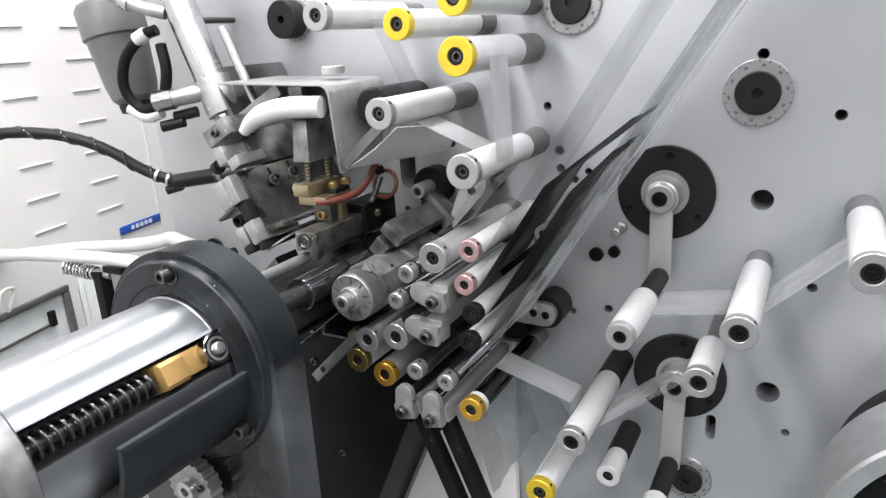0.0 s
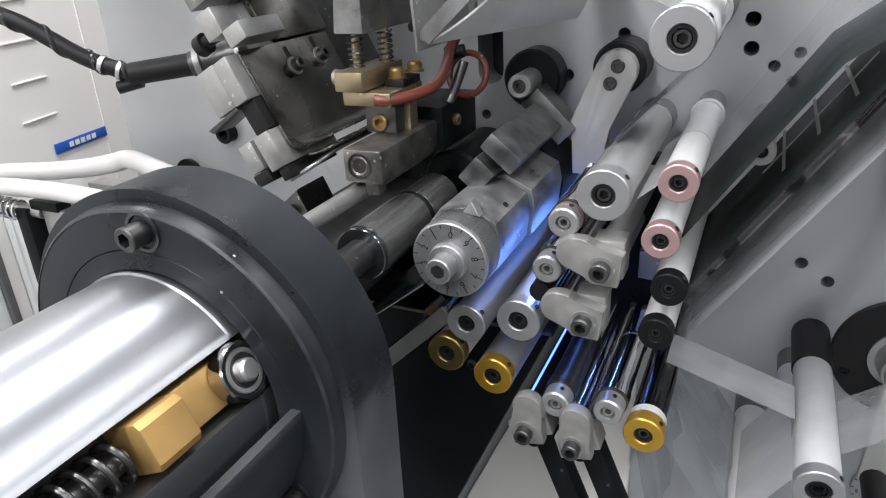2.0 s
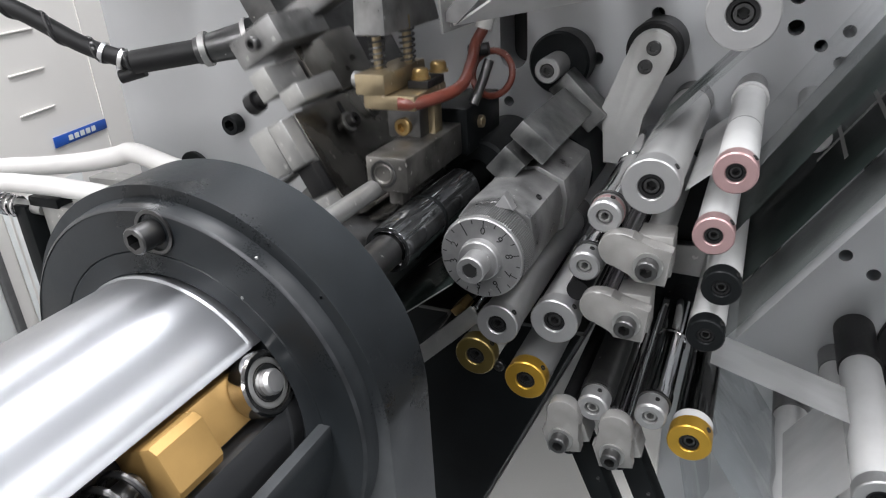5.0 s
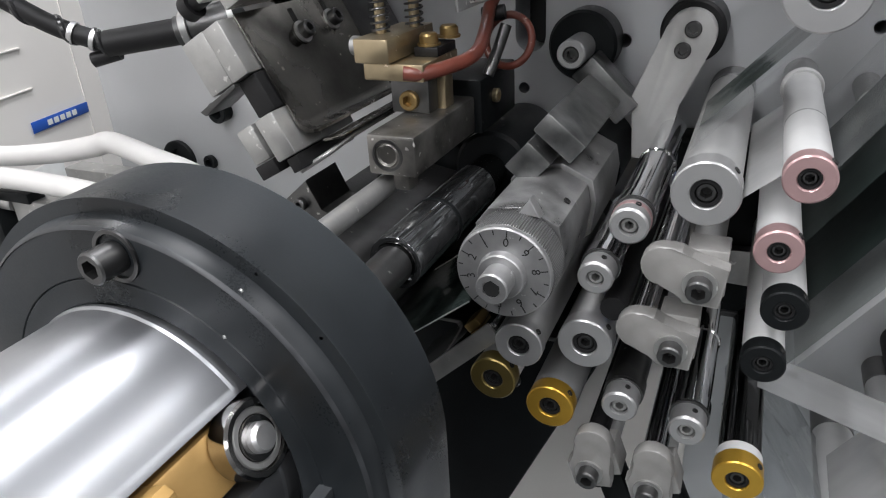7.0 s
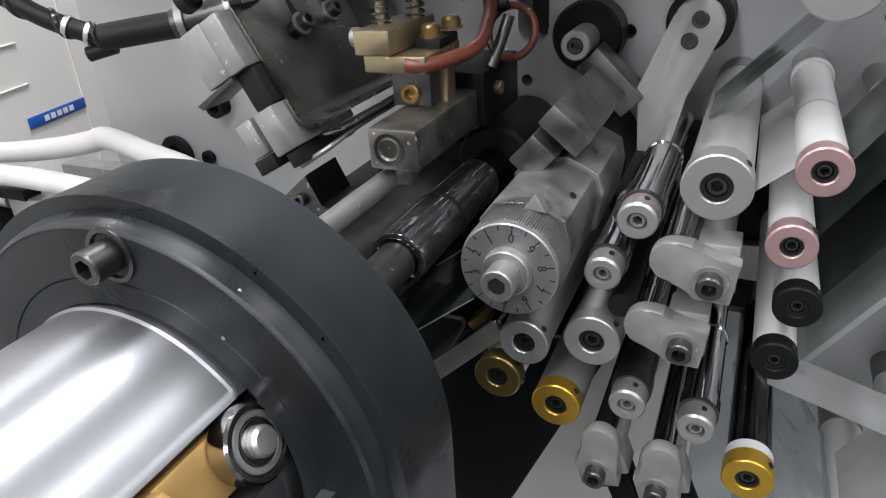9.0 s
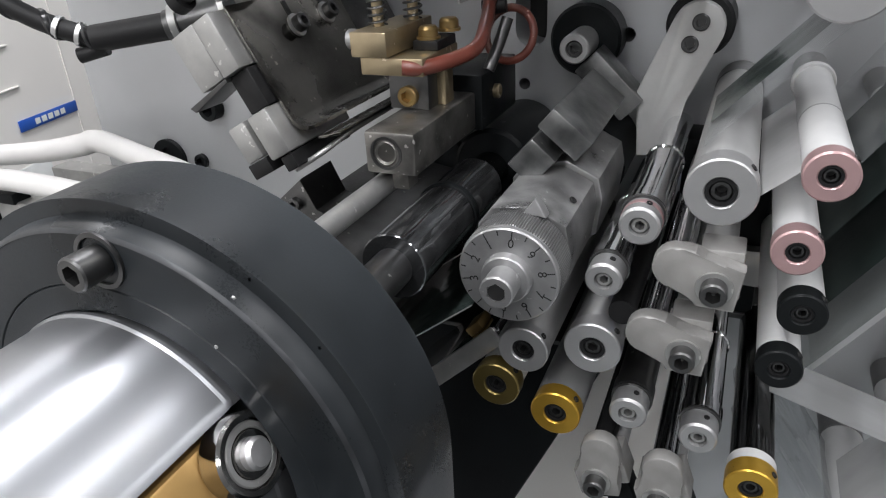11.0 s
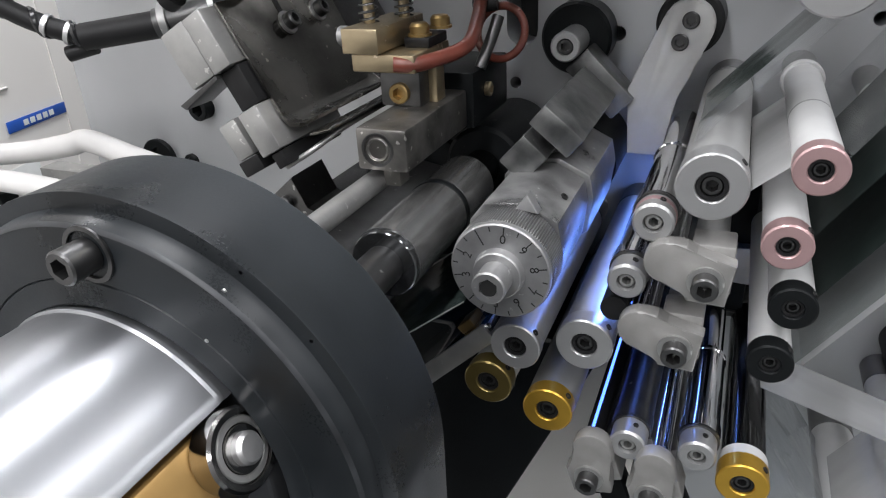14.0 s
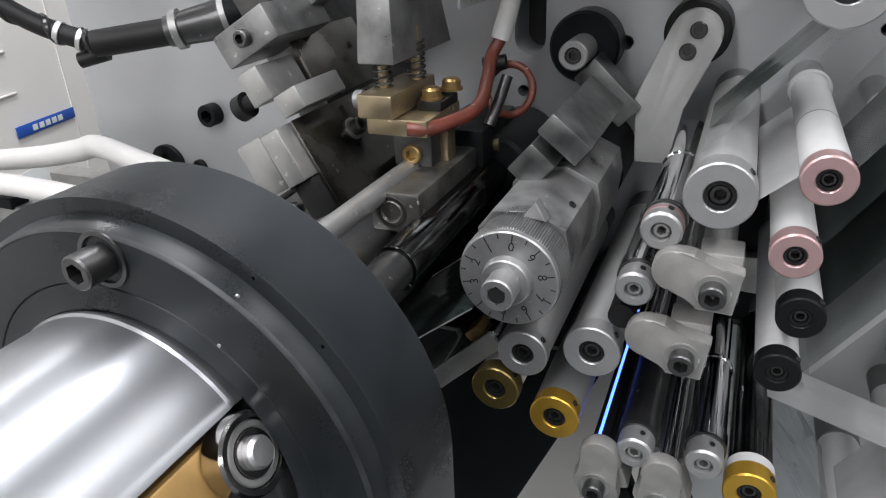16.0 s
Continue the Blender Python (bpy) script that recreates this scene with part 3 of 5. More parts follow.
def half_slot_shaft():
    """Turned shaft with two long pockets, 180 degrees apart, cut as flats."""
    bm = bmesh.new()
    R, n, mid = 0.0532, 192, radians(SLOT)
    secs = [(-0.262, None, 0), (-0.2805, None, 0), (-0.281, 1, 0), (-0.2892, 1, 0), (-0.2894, 1, 0.0008), (-0.2908, 1, 0.0008), (-0.2916, 1, 0), (-0.55, 1, 0)]
    rings = []
    for y, cut, step in secs:
        row = []
        for i in range(n):
            a = 2 * math.pi * i / n
            x, z = (R + step) * math.cos(a), (R + step) * math.sin(a)
            b = (math.degrees(a) - SLOT + 90) % 180 - 90
            if cut and abs(b) < 14.4:
                side = 1 if math.cos(a - mid) > 0 else -1
                ca, sa = math.cos(mid), math.sin(mid)
                across = -x * sa + z * ca
                depth = 0.0345 if abs(b) < 13.4 else R * math.cos(radians(b))
                x, z = side * depth * ca - across * sa, side * depth * sa + across * ca
            row.append((x, y, z))
        rings.append(row)
    return stack(bm, rings)


ROLLS = []


def turret():
    t = thing("winding_turret", pose(AX, 0, AZ), "polished turret shaft with two spring-loaded winding needles", "turret")
    part("shaft", half_slot_shaft(), M_MANDREL, t, "bright turned steel shaft")
    part("collar", pipe([(-0.4405, 0.0535), (-0.4405, 0.0605), (-0.4420, 0.0620), (-0.53, 0.0620), (-0.53, 0.0535)], 72), M_BLOCK, t, "dull grey clamp collar")
    part("disc", lathe([(-0.002, 0.040), (-0.058, 0.040), (-0.060, 0.038), (-0.060, 0.02)], 72), M_BLACK, t, "black turret disc")
    blocks = []
    for k, base in enumerate((0, 180)):
        g = Matrix.Rotation(-radians(base), 4, "Y")
        c = Matrix.Rotation(-radians(SLOT), 4, "Y")
        blk = part("pusher_block", prism([(0.036, -0.0100), (0.036, 0.0100), (0.0555, 0.0096), (0.0575, 0.0070), (0.0575, -0.0070), (0.0555, -0.0096)], -0.3455, -0.3255, 0.0012), M_OCHRE, t, "yellow brass pusher block", at=g @ c)
        part("arm", box(0.0365, 0.0485, -0.326, -0.288, -0.0090, 0.0090, 0.001), M_OCHRE, blk)
        rel = turn_to((1, 0, 0), (0.0566, -0.2958, 0))
        part("bearing", pipe([(0.0085, 0.0050), (0.0085, 0.0113), (0.0075, 0.0121), (0.0006, 0.0121), (-0.0003, 0.0113), (-0.0003, 0.0098), (0.0008, 0.0095), (0.0008, 0.0068), (-0.0002, 0.0066), (-0.0002, 0.0048)], 56), M_BEAR, blk, "oily steel ball bearing", at=rel)
        part("shield", pipe([(0.0006, 0.0070), (0.0001, 0.0074), (0.0001, 0.0088), (0.0006, 0.0092)], 48), M_ALUD, blk, at=rel)
        part("bearing_pin", lathe([(0.012, 0.0047), (-0.0022, 0.0047), (-0.0034, 0.0038), (-0.0036, 0.001)], 28), M_ALU, blk, at=rel)
        part("pocket_liner", box(0.0340, 0.0356, -0.50, -0.2820, -0.0116, 0.0116, 0), M_BLACKM, t, at=g @ c)
        part("spring", coil((0.0448, -0.349, 0), (0.0448, -0.475, 0), 0.0080, 0.0012, 19), M_STEEL, t, "steel compression spring", at=g @ c)
        part("spring_rod", lathe([(-0.348, 0.0045), (-0.475, 0.0045)], 20, cx=0.0448), M_STEEL, t, at=g @ c)
        # needle behind the housing
        na = radians(31)
        nx, nz = 0.048 * math.cos(na), 0.048 * math.sin(na)
        part("needle_boss", lathe([(-0.004, 0.022), (-0.066, 0.022), (-0.068, 0.020), (-0.068, 0.008)], 48), M_BLACK, t, "black needle boss", at=g @ pose(nx, 0, nz))
        part("needle_holder", lathe([(-0.236, 0.0085), (-0.178, 0.0085), (-0.176, 0.0070)], 32), M_STEEL, t, at=g @ pose(nx, 0, nz))
        seat = g @ pose(nx, 0, nz)
        for s in (-1, 1):
            half = [(0.0098 * math.cos(radians(a)), s * 0.0012 + s * 0.0092 * math.sin(radians(a))) for a in range(0, 181, 12)]
            part("needle_half", prism(half, -0.188, -0.07, 0.0006), M_NEEDLE, t, "dark polished half-round winding needle", at=seat @ Matrix.Rotation(radians(35), 4, "Y"))
        if k == 1:
            first = part("inner_winding", lathe([(-0.187, 0.010), (-0.187, 0.0120), (-0.1865, 0.0123), (-0.095, 0.0123), (-0.095, 0.010)], 48), M_COAT, t, "first layers of black coated film", at=seat)
            part("band", pipe([(-0.1450, 0.0118), (-0.1450, 0.0126), (-0.1447, 0.0129), (-0.1423, 0.0129), (-0.1420, 0.0126), (-0.1420, 0.0118)], 48), M_BLACK, first, "narrow black band")
        windings = part("outer_winding", lathe([(-0.1895, 0.0124), (-0.1895, 0.0140), (-0.189, 0.0145), (-0.1325, 0.0145), (-0.132, 0.0139), (-0.130, 0.0139), (-0.1295, 0.0145), (-0.095, 0.0145), (-0.095, 0.0124)], 48), M_COAT, t, "thick roll of glossy black coated film", at=seat)
        wrap = part("wrap", lathe([(-0.186, 0.0146), (-0.186, 0.0149), (-0.1325, 0.0150), (-0.132, 0.01465), (-0.130, 0.01465), (-0.1295, 0.0150), (-0.095, 0.0150), (-0.095, 0.0146)], 48), M_WRAP, t, "grey separator wrapped round the finished roll", at=seat)
        part("band", pipe([(-0.1340, 0.0138), (-0.1340, 0.0151), (-0.1336, 0.0154), (-0.1304, 0.0154), (-0.1300, 0.0151), (-0.1300, 0.0138)], 48), M_BLACK, windings, "narrow black band")
        ROLLS.append((windings, wrap))
        part("tie_rod", lathe([(-0.242, 0.005), (-0.06, 0.005)], 20), M_ALUD, t, at=g @ pose(0.048 * math.cos(na + 0.62), 0, 0.048 * math.sin(na + 0.62)))
        blocks.append(blk)
    core = Matrix.Rotation(radians(11), 4, "Y")
    part("core", box(-0.0190, 0.0190, -0.242, -0.062, -0.0235, 0.0235, 0.0015), M_STEEL, t, "dark machined carrier block", at=core)
    for s in (-1, 1):
        part("carrier_plate", box(0.0192, 0.0225, -0.215, -0.110, -0.0150, 0.0190, 0.0008), M_ALUD, t, at=core @ Matrix.Rotation(radians(90 - 90 * s), 4, "Y"))
        for y, z in ((-0.205, -0.006), (-0.165, 0.010), (-0.120, -0.006)):
            p = core @ Vector((s * 0.0225, y, s * z))
            screw(t, tuple(p), tuple(core.to_3x3() @ Vector((s, 0, 0))), 0.0032, 0.0025, M_STEEL, True)
    return t, blocks


TURRET, PUSHERS = turret()
gear()


# ---- graduated dial and its housing ----
def text_mesh(body, size):
    cu = bpy.data.curves.new("digit", "FONT")
    cu.body, cu.size, cu.align_x, cu.align_y, cu.extrude = body, size, "CENTER", "CENTER", 0.00008
    ob = bpy.data.objects.new("digit", cu)
    me = bpy.data.meshes.new_from_object(ob)
    bpy.data.objects.remove(ob)
    me.materials.clear()
    me.materials.append(M_INK)
    return me


def on_dial(r, deg, y):
    """A pose on a dial facing -y, deg clockwise from the top, with local up pointing outwards."""
    a = radians(deg)
    return pose(r * math.sin(a), y, r * math.cos(a), 0, deg, 0) @ pose(0, 0, 0, 90, 0, 0)


def adjusting_dial():
    t = thing("adjusting_dial", pose(0.0015, 0, 1.200), "knurled silver dial graduated nought to nine on its spindle block", "dial")
    yk = -0.178
    bm = bmesh.new()
    n = 480
    prof = [(-0.160, 0), (-0.1605, 0.0005), (-0.1755, 0.0005), (-0.176, 0)]
    rings = []
    for y, on in prof:
        rings.append([((0.0208 + (0.00045 if (i // 2) % 2 and on else 0)) * math.cos(2 * math.pi * i / n), y, (0.0208 + (0.00045 if (i // 2) % 2 and on else 0)) * math.sin(2 * math.pi * i / n)) for i in range(n)])
    stack(bm, rings)
    part("knurled_ring", bm, M_BLOCK, t)
    part("face", lathe([(-0.1755, 0.0208), (yk, 0.0206), (yk - 0.0006, 0.0200), (yk - 0.0006, 0.0105), (yk - 0.004, 0.0100), (yk - 0.0045, 0.0095), (yk - 0.0045, 0.003)], 72), M_DIAL, t, "worn silver face with engraved scale")
    part("spindle_screw", socket_head(0.0068, 0.0105, y=yk - 0.0043, n=48), M_DIAL, t)
    # near-black plug almost flush with the screw, for the shade in its socket
    part("socket", lathe([(yk - 0.0050, 0.0039), (yk - 0.0143, 0.0039)], 6), M_DARK, t)
    for i in range(20):
        r0, r1 = (0.0162, 0.0196) if i % 2 == 0 else (0.0176, 0.0196)
        part("tick", box(-0.00022, 0.00022, r0, r1, 0, 0.0003, 0), M_INK, t, at=on_dial(0, 6 + 18 * i, yk - 0.0005))
    for i in range(10):
        o = new("digit", text_mesh(str((10 - i) % 10), 0.0052))
        o.parent = t
        o.matrix_basis = on_dial(0.0143, 6 + 36 * i, yk - 0.0007)
    return t


adjusting_dial()

blk = thing("spindle_block", pose(0.0, 0, 1.2), "machined aluminium block holding the dial spindle", "spindle block")
octo = [(-0.0185, -0.012), (-0.012, -0.0185), (0.012, -0.0185), (0.0195, -0.012), (0.0215, 0.004), (0.0195, 0.0145), (0.006, 0.0215), (-0.012, 0.0195), (-0.0185, 0.011)]
part("front_body", prism(octo, -0.158, -0.106, 0.0012), M_BLOCK, blk)
part("rear_body", prism([(x * 1.10, z * 1.06) for x, z in octo], -0.104, -0.045, 0.0012), M_BLOCK, blk)
part("pointer", prism([(0.003, 0.0205), (0.008, 0.0275), (0.0125, 0.0195)], -0.163, -0.157, 0.0004), M_CAP, blk)
part("foot", lathe([(0, 0.024), (-0.045, 0.024)], 40), M_BLACK, blk)
for y in (-0.135, -0.085):
    part("grub_hole", lathe([(0, 0.0017), (-0.0008, 0.0017), (-0.0008, 0.0012), (0.0005, 0.001)], 14), M_DARK, blk, at=turn_to((0.62, 0, 0.78), (0.0165, y, 0.0165)))

# gripper with two square bars
GRIP = thing("tab_gripper", pose(-0.006, 0, 1.262), "grey steel gripper with two square jaw bars", "gripper")
part("boss", lathe([(0, 0.0195), (-0.018, 0.0195), (-0.020, 0.018), (-0.020, 0.004)], 48), M_BLACK, GRIP)
part("stud", lathe([(-0.018, 0.0078), (-0.044, 0.0078), (-0.045, 0.0070), (-0.045, 0.0045), (-0.040, 0.004)], 36), M_CAP, GRIP)
part("stud_screw", socket_head(0.0042, 0.004, y=-0.0402), M_STEEL, GRIP)
tilt1 = pose(0.0145, 0, -0.022, 0, 40, 0)
part("jaw", box(-0.0115, 0.0115, -0.120, -0.036, -0.0058, 0.0058, 0.0010), M_JAW, GRIP, at=tilt1)
tilt2 = pose(-0.0005, 0, -0.036, 0, -48, 0)
part("jaw", box(-0.0088, 0.0088, -0.120, -0.060, -0.0075, 0.0075, 0.0010), M_JAW, GRIP, at=tilt2)
part("link", box(-0.010, 0.026, -0.040, -0.020, -0.008, 0.008, 0.001), M_JAW, GRIP, at=pose(0.012, 0, -0.014, 0, 45, 0))

# swing arm with two screws
ARM = thing("swing_arm", pose(0.053, 0, 1.272), "flat aluminium swing arm on a black round boss", "swing arm")
part("boss", lathe([(0, 0.0165), (-0.026, 0.0165), (-0.028, 0.0150), (-0.028, 0.004)], 48), M_BLACKM, ARM)
d = Vector((-0.016, 0, -0.048))
out = [(0.0125 * math.cos(radians(a)), 0.0125 * math.sin(radians(a))) for a in range(-20, 161, 10)] + [(-0.0270, -0.0320), (-0.0250, -0.0670), (-0.0070, -0.0670), (-0.0030, -0.0360)]
part("arm", prism(out, -0.037, -0.028, 0.0008), M_MATTE, ARM)
screw(ARM, (0.0012, -0.037, 0.003), (0, -1, 0), 0.0042, 0.0020, M_STEEL, False)
screw(ARM, (-0.0030, -0.037, -0.0075), (0, -1, 0), 0.0042, 0.0020, M_STEEL, False)


# ---- clamp clips ----
def clip(x, z, deg, label, pivot=-0.163):
    t = thing("clamp_clip", pose(x, 0, z, 0, deg, 0), label, "clamp", "clamp clips")
    lobe = [(-0.0140 + 0.0085 * math.cos(radians(a)), 0.0025 + 0.0085 * math.sin(radians(a))) for a in range(75, 256, 15)]
    lobe += [(-0.0080, -0.0075), (-0.0060, -0.0120), (0.0075, -0.0125), (0.0098, 0.0045), (0.0030, 0.0065), (-0.004, 0.0070), (-0.0075, 0.0105)]
    part("plate", prism(lobe, -0.1705, -0.163, 0.0010), M_CLIP, t)
    part("rear_block", box(-0.0065, 0.0090, -0.163, -0.148, -0.0115, 0.0085, 0.001), M_CLIP, t)
    screw(t, (0, -0.1705, -0.003), (0, -1, 0), 0.0048, 0.007, M_STEEL, True)
    if deg > 45:
        part("lower_screw", socket_head(0.0042, 0.006, y=-0.158), M_BLACK, t, "black lower screw", at=pose(0.0115, 0, -0.0050))
    part("shaft", lathe([(-0.02, 0.0065), (-0.148, 0.0065)], 24), M_ROLLG, t)
    part("pivot_shaft", lathe([(pivot + 0.03 if pivot > -0.16 else -0.02, 0.0055), (pivot, 0.0055)], 24, cx=-0.0140, cz=0.0025), M_CHROME, t)
    return t


clip(0.0772, 1.2066, 0, "grey cast clamp clip with a socket screw")
clip(0.0695, 1.1760, 0, "grey cast clamp clip with a socket screw, second one")
clip(0.0425, 1.0985, 70, "grey cast clamp clip standing upright", -0.045)
clip(0.0693, 1.0960, 70, "grey cast clamp clip standing upright beside another")


def ram_shape():
    """A block that narrows towards its top."""
    bm = box(-0.0875, -0.0685, -0.127, -0.058, 1.3040, 1.3420, 0.0010)
    for v in bm.verts:
        k = max(0.0, (v.co.z - 1.304) / 0.038)
        v.co.y += k * (0.004 if v.co.y < -0.09 else -0.014)
        v.co.x += k * (0.001 if v.co.x < -0.078 else -0.002)
    return bm


# ---- tab welding head (drops straight down) ----
HEAD = thing("welding_head", pose(0, 0, 0), "tab welding head with brass electrode block and springs", "welding head")
part("nozzle_bar", box(-0.0695, -0.0455, -0.158, -0.085, 1.2290, 1.2480, 0.0016), M_NOZZLE, HEAD, "scratched steel square bar")
part("bore", pipe([(-0.1575, 0.0058), (-0.1575, 0.0074), (-0.1587, 0.0074), (-0.1587, 0.0062), (-0.150, 0.0058)], 36), M_STEEL, HEAD, at=pose(-0.0590, 0, 1.2388))
part("bore_plug", lathe([(-0.1575, 0.0059), (-0.1588, 0.0050), (-0.1581, 0.0040), (-0.1581, 0.0010)], 30), M_NOZZLE, HEAD, at=pose(-0.0590, 0, 1.2388))
part("foot", box(-0.0615, -0.0535, -0.150, -0.140, 1.2195, 1.2290, 0.0006), M_NOZZLE, HEAD)
part("tail_bar", box(-0.0700, -0.0420, -0.085, -0.030, 1.2280, 1.2560, 0.001), M_BLACK, HEAD)
screw(HEAD, (-0.0420, -0.066, 1.2440), (1, 0, 0), 0.0038, 0.003, M_BRASS, False)
part("post_block", box(-0.0740, -0.0540, -0.1225, -0.098, 1.2480, 1.2640, 0.0008), M_STEEL, HEAD)
screw(HEAD, (-0.0636, -0.1225, 1.2545), (0, -1, 0), 0.0048, 0.0035, M_BRASSB, False, "electrode_screw")
part("side_strip", box(-0.0560, -0.0500, -0.112, -0.102, 1.2480, 1.2660, 0.0006), M_BRASS, HEAD)
part("electrode_lower", box(-0.0830, -0.0520, -0.131, -0.090, 1.2650, 1.2730, 0.0008), M_BRASS, HEAD, "worn brass electrode block")
part("electrode_upper", box(-0.0850, -0.0670, -0.135, -0.085, 1.2735, 1.2845, 0.0008), M_BRASS, HEAD, "worn brass electrode block")
for cx, cy, cz in ((-0.0590, -0.108, 1.2775), (-0.0545, -0.094, 1.2790)):
    part("clamp_bolt", lathe([(0, 0.0056), (-0.0012, 0.0056), (-0.0012, 0.0046), (-0.0045, 0.0046), (-0.0058, 0.0036), (-0.0060, 0.0012)], 28), M_BRASSB, HEAD, "brass clamp bolt", at=turn_to((0, 0, 1), (cx, cy, cz)))
part("insulator", box(-0.0645, -0.0520, -0.114, -0.092, 1.2730, 1.2775, 0.0006), M_BLACKM, HEAD)
part("thumb_screw", lathe([(0, 0.0020), (-0.002, 0.0020), (-0.002, 0.0045), (-0.006, 0.0045), (-0.0065, 0.004)], 24), M_CAP, HEAD, at=turn_to((-1, 0, 0), (-0.0850, -0.124, 1.2795)))
for px, py in ((-0.0790, -0.118), (-0.0710, -0.098)):
    part("guide_post", lathe([(0, 0.0026), (0.026, 0.0026)], 20), M_BRASS, HEAD, at=turn_to((0, 0, -1), (px, py, 1.2840)))
    part("spring", coil((px, py, 1.2845), (px, py, 1.3030), 0.0042, 0.0006, 6), M_STEEL, HEAD, "steel spring")
RAM = part("ram_block", ram_shape(), M_BLOCK, HEAD, "grey steel ram block")
part("ram_neck", box(-0.0865, -0.0710, -0.1235, -0.085, 1.3425, 1.3720, 0.001), M_STEEL, RAM)
part("cable", tube([(-0.062, -0.131, 1.2690), (-0.052, -0.126, 1.2685), (-0.040, -0.100, 1.2715), (-0.0445, -0.070, 1.2790), (-0.0470, -0.056, 1.2880), (-0.044, -0.050, 1.2960)], 0.0034), M_RED, HEAD, "red rubber cable")
ringp = [(-0.0385 + 0.0128 * math.cos(a), -0.051 + 0.004 * math.sin(a), 1.2700 + 0.0128 * math.sin(a)) for a in [radians(125 + 24 * i) for i in range(16)]]
part("cable_loop", tube(ringp, 0.0021), M_RED, HEAD, "red rubber cable loop")
part("cable_tie", tube([(-0.0520, -0.054, 1.2835), (-0.0400, -0.052, 1.2850)], 0.0040), M_BLACKM, HEAD)
part("sleeve", tube([(-0.0440, -0.050, 1.2960), (-0.040, -0.046, 1.312), (-0.034, -0.042, 1.340)], 0.0052), M_HOSE, HEAD, "white cable sleeve")
part("braid", tube([(-0.0430, -0.072, 1.2560), (-0.039, -0.066, 1.2690), (-0.036, -0.062, 1.280)], 0.0030), M_STEEL, HEAD)

# ---- tilted tape carriage (slides down the slope) ----
SLOPE = pose(-0.1385, -0.150, 1.2965, 0, -28.4, 0)
rail = thing("slide_rail", SLOPE, "dark steel inclined slide rail fixed to the plate", "slide rail")
part("rail", box(-0.024, -0.004, 0.040, 0.148, -0.060, 0.110, 0.001), M_STEEL, rail)
CAR = thing("tape_carriage", SLOPE, "inclined aluminium carriage with an oiled steel side plate", "carriage")
part("upper_block", box(0.003, 0.017, -0.006, 0.030, 0.0015, 0.012, 0.0008), M_ALUD, CAR)
part("upper_plate", box(-0.001, 0.0012, 0.032, 0.095, 0.002, 0.038, 0.0006), M_SHEET, CAR)
part("top_block", box(-0.018, 0.016, 0.004, 0.050, 0.034, 0.050, 0.001), M_BLOCK, CAR)
part("cross_bar", box(-0.004, 0.060, 0.040, 0.060, 0.044, 0.056, 0.001), M_BLOCK, CAR)
screw(CAR, (-0.001, 0.004, 0.042), (0, -1, 0), 0.004, 0.004, M_STEEL, False)
part("column", box(-0.014, -0.001, 0.0, 0.03, 0.013, 0.029, 0.0008), M_ALUD, CAR)
part("stop_knob", lathe([(0, 0.004), (-0.012, 0.004), (-0.012, 0.0065), (-0.018, 0.0065)], 24), M_BLACKM, CAR, at=turn_to((-1, 0, 0), (-0.014, 0.012, 0.018)))

# bent sheet: flat side, rounded corner and short lip
sec = [(0.0, 0.0), (0.0, -0.056)] + [(0.008 - 0.008 * math.cos(radians(a)), -0.056 - 0.008 * math.sin(radians(a))) for a in (20, 40, 60, 75)] + [(0.0100, -0.0645)]
inner = [(x + 0.0014, z + (0.0013 if i > 1 else 0.0)) for i, (x, z) in enumerate(sec)]
part("side_plate", prism(sec + inner[::-1], 0.0, 0.090, 0.0003), M_SHEET, CAR, "dark oiled steel side plate")
part("lip", box(0.0095, 0.0220, 0.0, 0.090, -0.0662, -0.0648, 0.0004), M_SHEET, CAR, at=pose(0, 0, 0, 0, 14, 0) @ pose(0.0160, 0, 0.0008))
part("slide_block", box(-0.0125, -0.0010, -0.010, 0.045, -0.0265, 0.0000, 0.0010), M_ALUD, CAR)
part("slide_block", box(-0.0135, -0.0010, -0.010, 0.045, -0.0680, -0.0460, 0.0010), M_ALUD, CAR)
part("slide_block", box(-0.0300, -0.0140, -0.008, 0.045, -0.0260, 0.0010, 0.0010), M_ALUD, CAR)
part("slide_block", box(-0.0290, -0.0180, -0.008, 0.045, -0.0640, -0.0457, 0.0010), M_ALUD, CAR)
part("spacer_block", box(-0.0130, -0.0010, -0.006, 0.05, -0.0455, -0.0270, 0.0006), M_BLACKM, CAR)
part("tongue", prism([(-0.040, -0.0285), (-0.012, -0.0265), (-0.012, -0.0285), (-0.038, -0.0315)], -0.010, 0.01, 0.0003), M_STEEL, CAR)
part("foot", box(-0.0100, -0.0030, -0.008, 0.04, -0.0760, -0.0685, 0.0006), M_BLACKM, CAR)
part("foot", box(-0.0300, -0.0170, -0.008, 0.04, -0.0720, -0.0645, 0.0006), M_BLACKM, CAR)
part("wiper", tube([(-0.012, 0.0, -0.0765), (0.004, 0.004, -0.0755), (0.014, 0.02, -0.0735), (0.016, 0.06, -0.0730)], 0.0014, 12, 6), M_ALUD, CAR, "white cord along the lip")
for y, z in ((0.0405, -0.0165), (0.0700, -0.0145)):
    screw(CAR, (0.0014, y, z), (1, 0, 0), 0.0043, 0.0060, M_STEEL, True)
    part("slot", box(0.0013, 0.0018, y - 0.0015, y + 0.0015, z + 0.003, z + 0.013, 0), M_DARK, CAR)

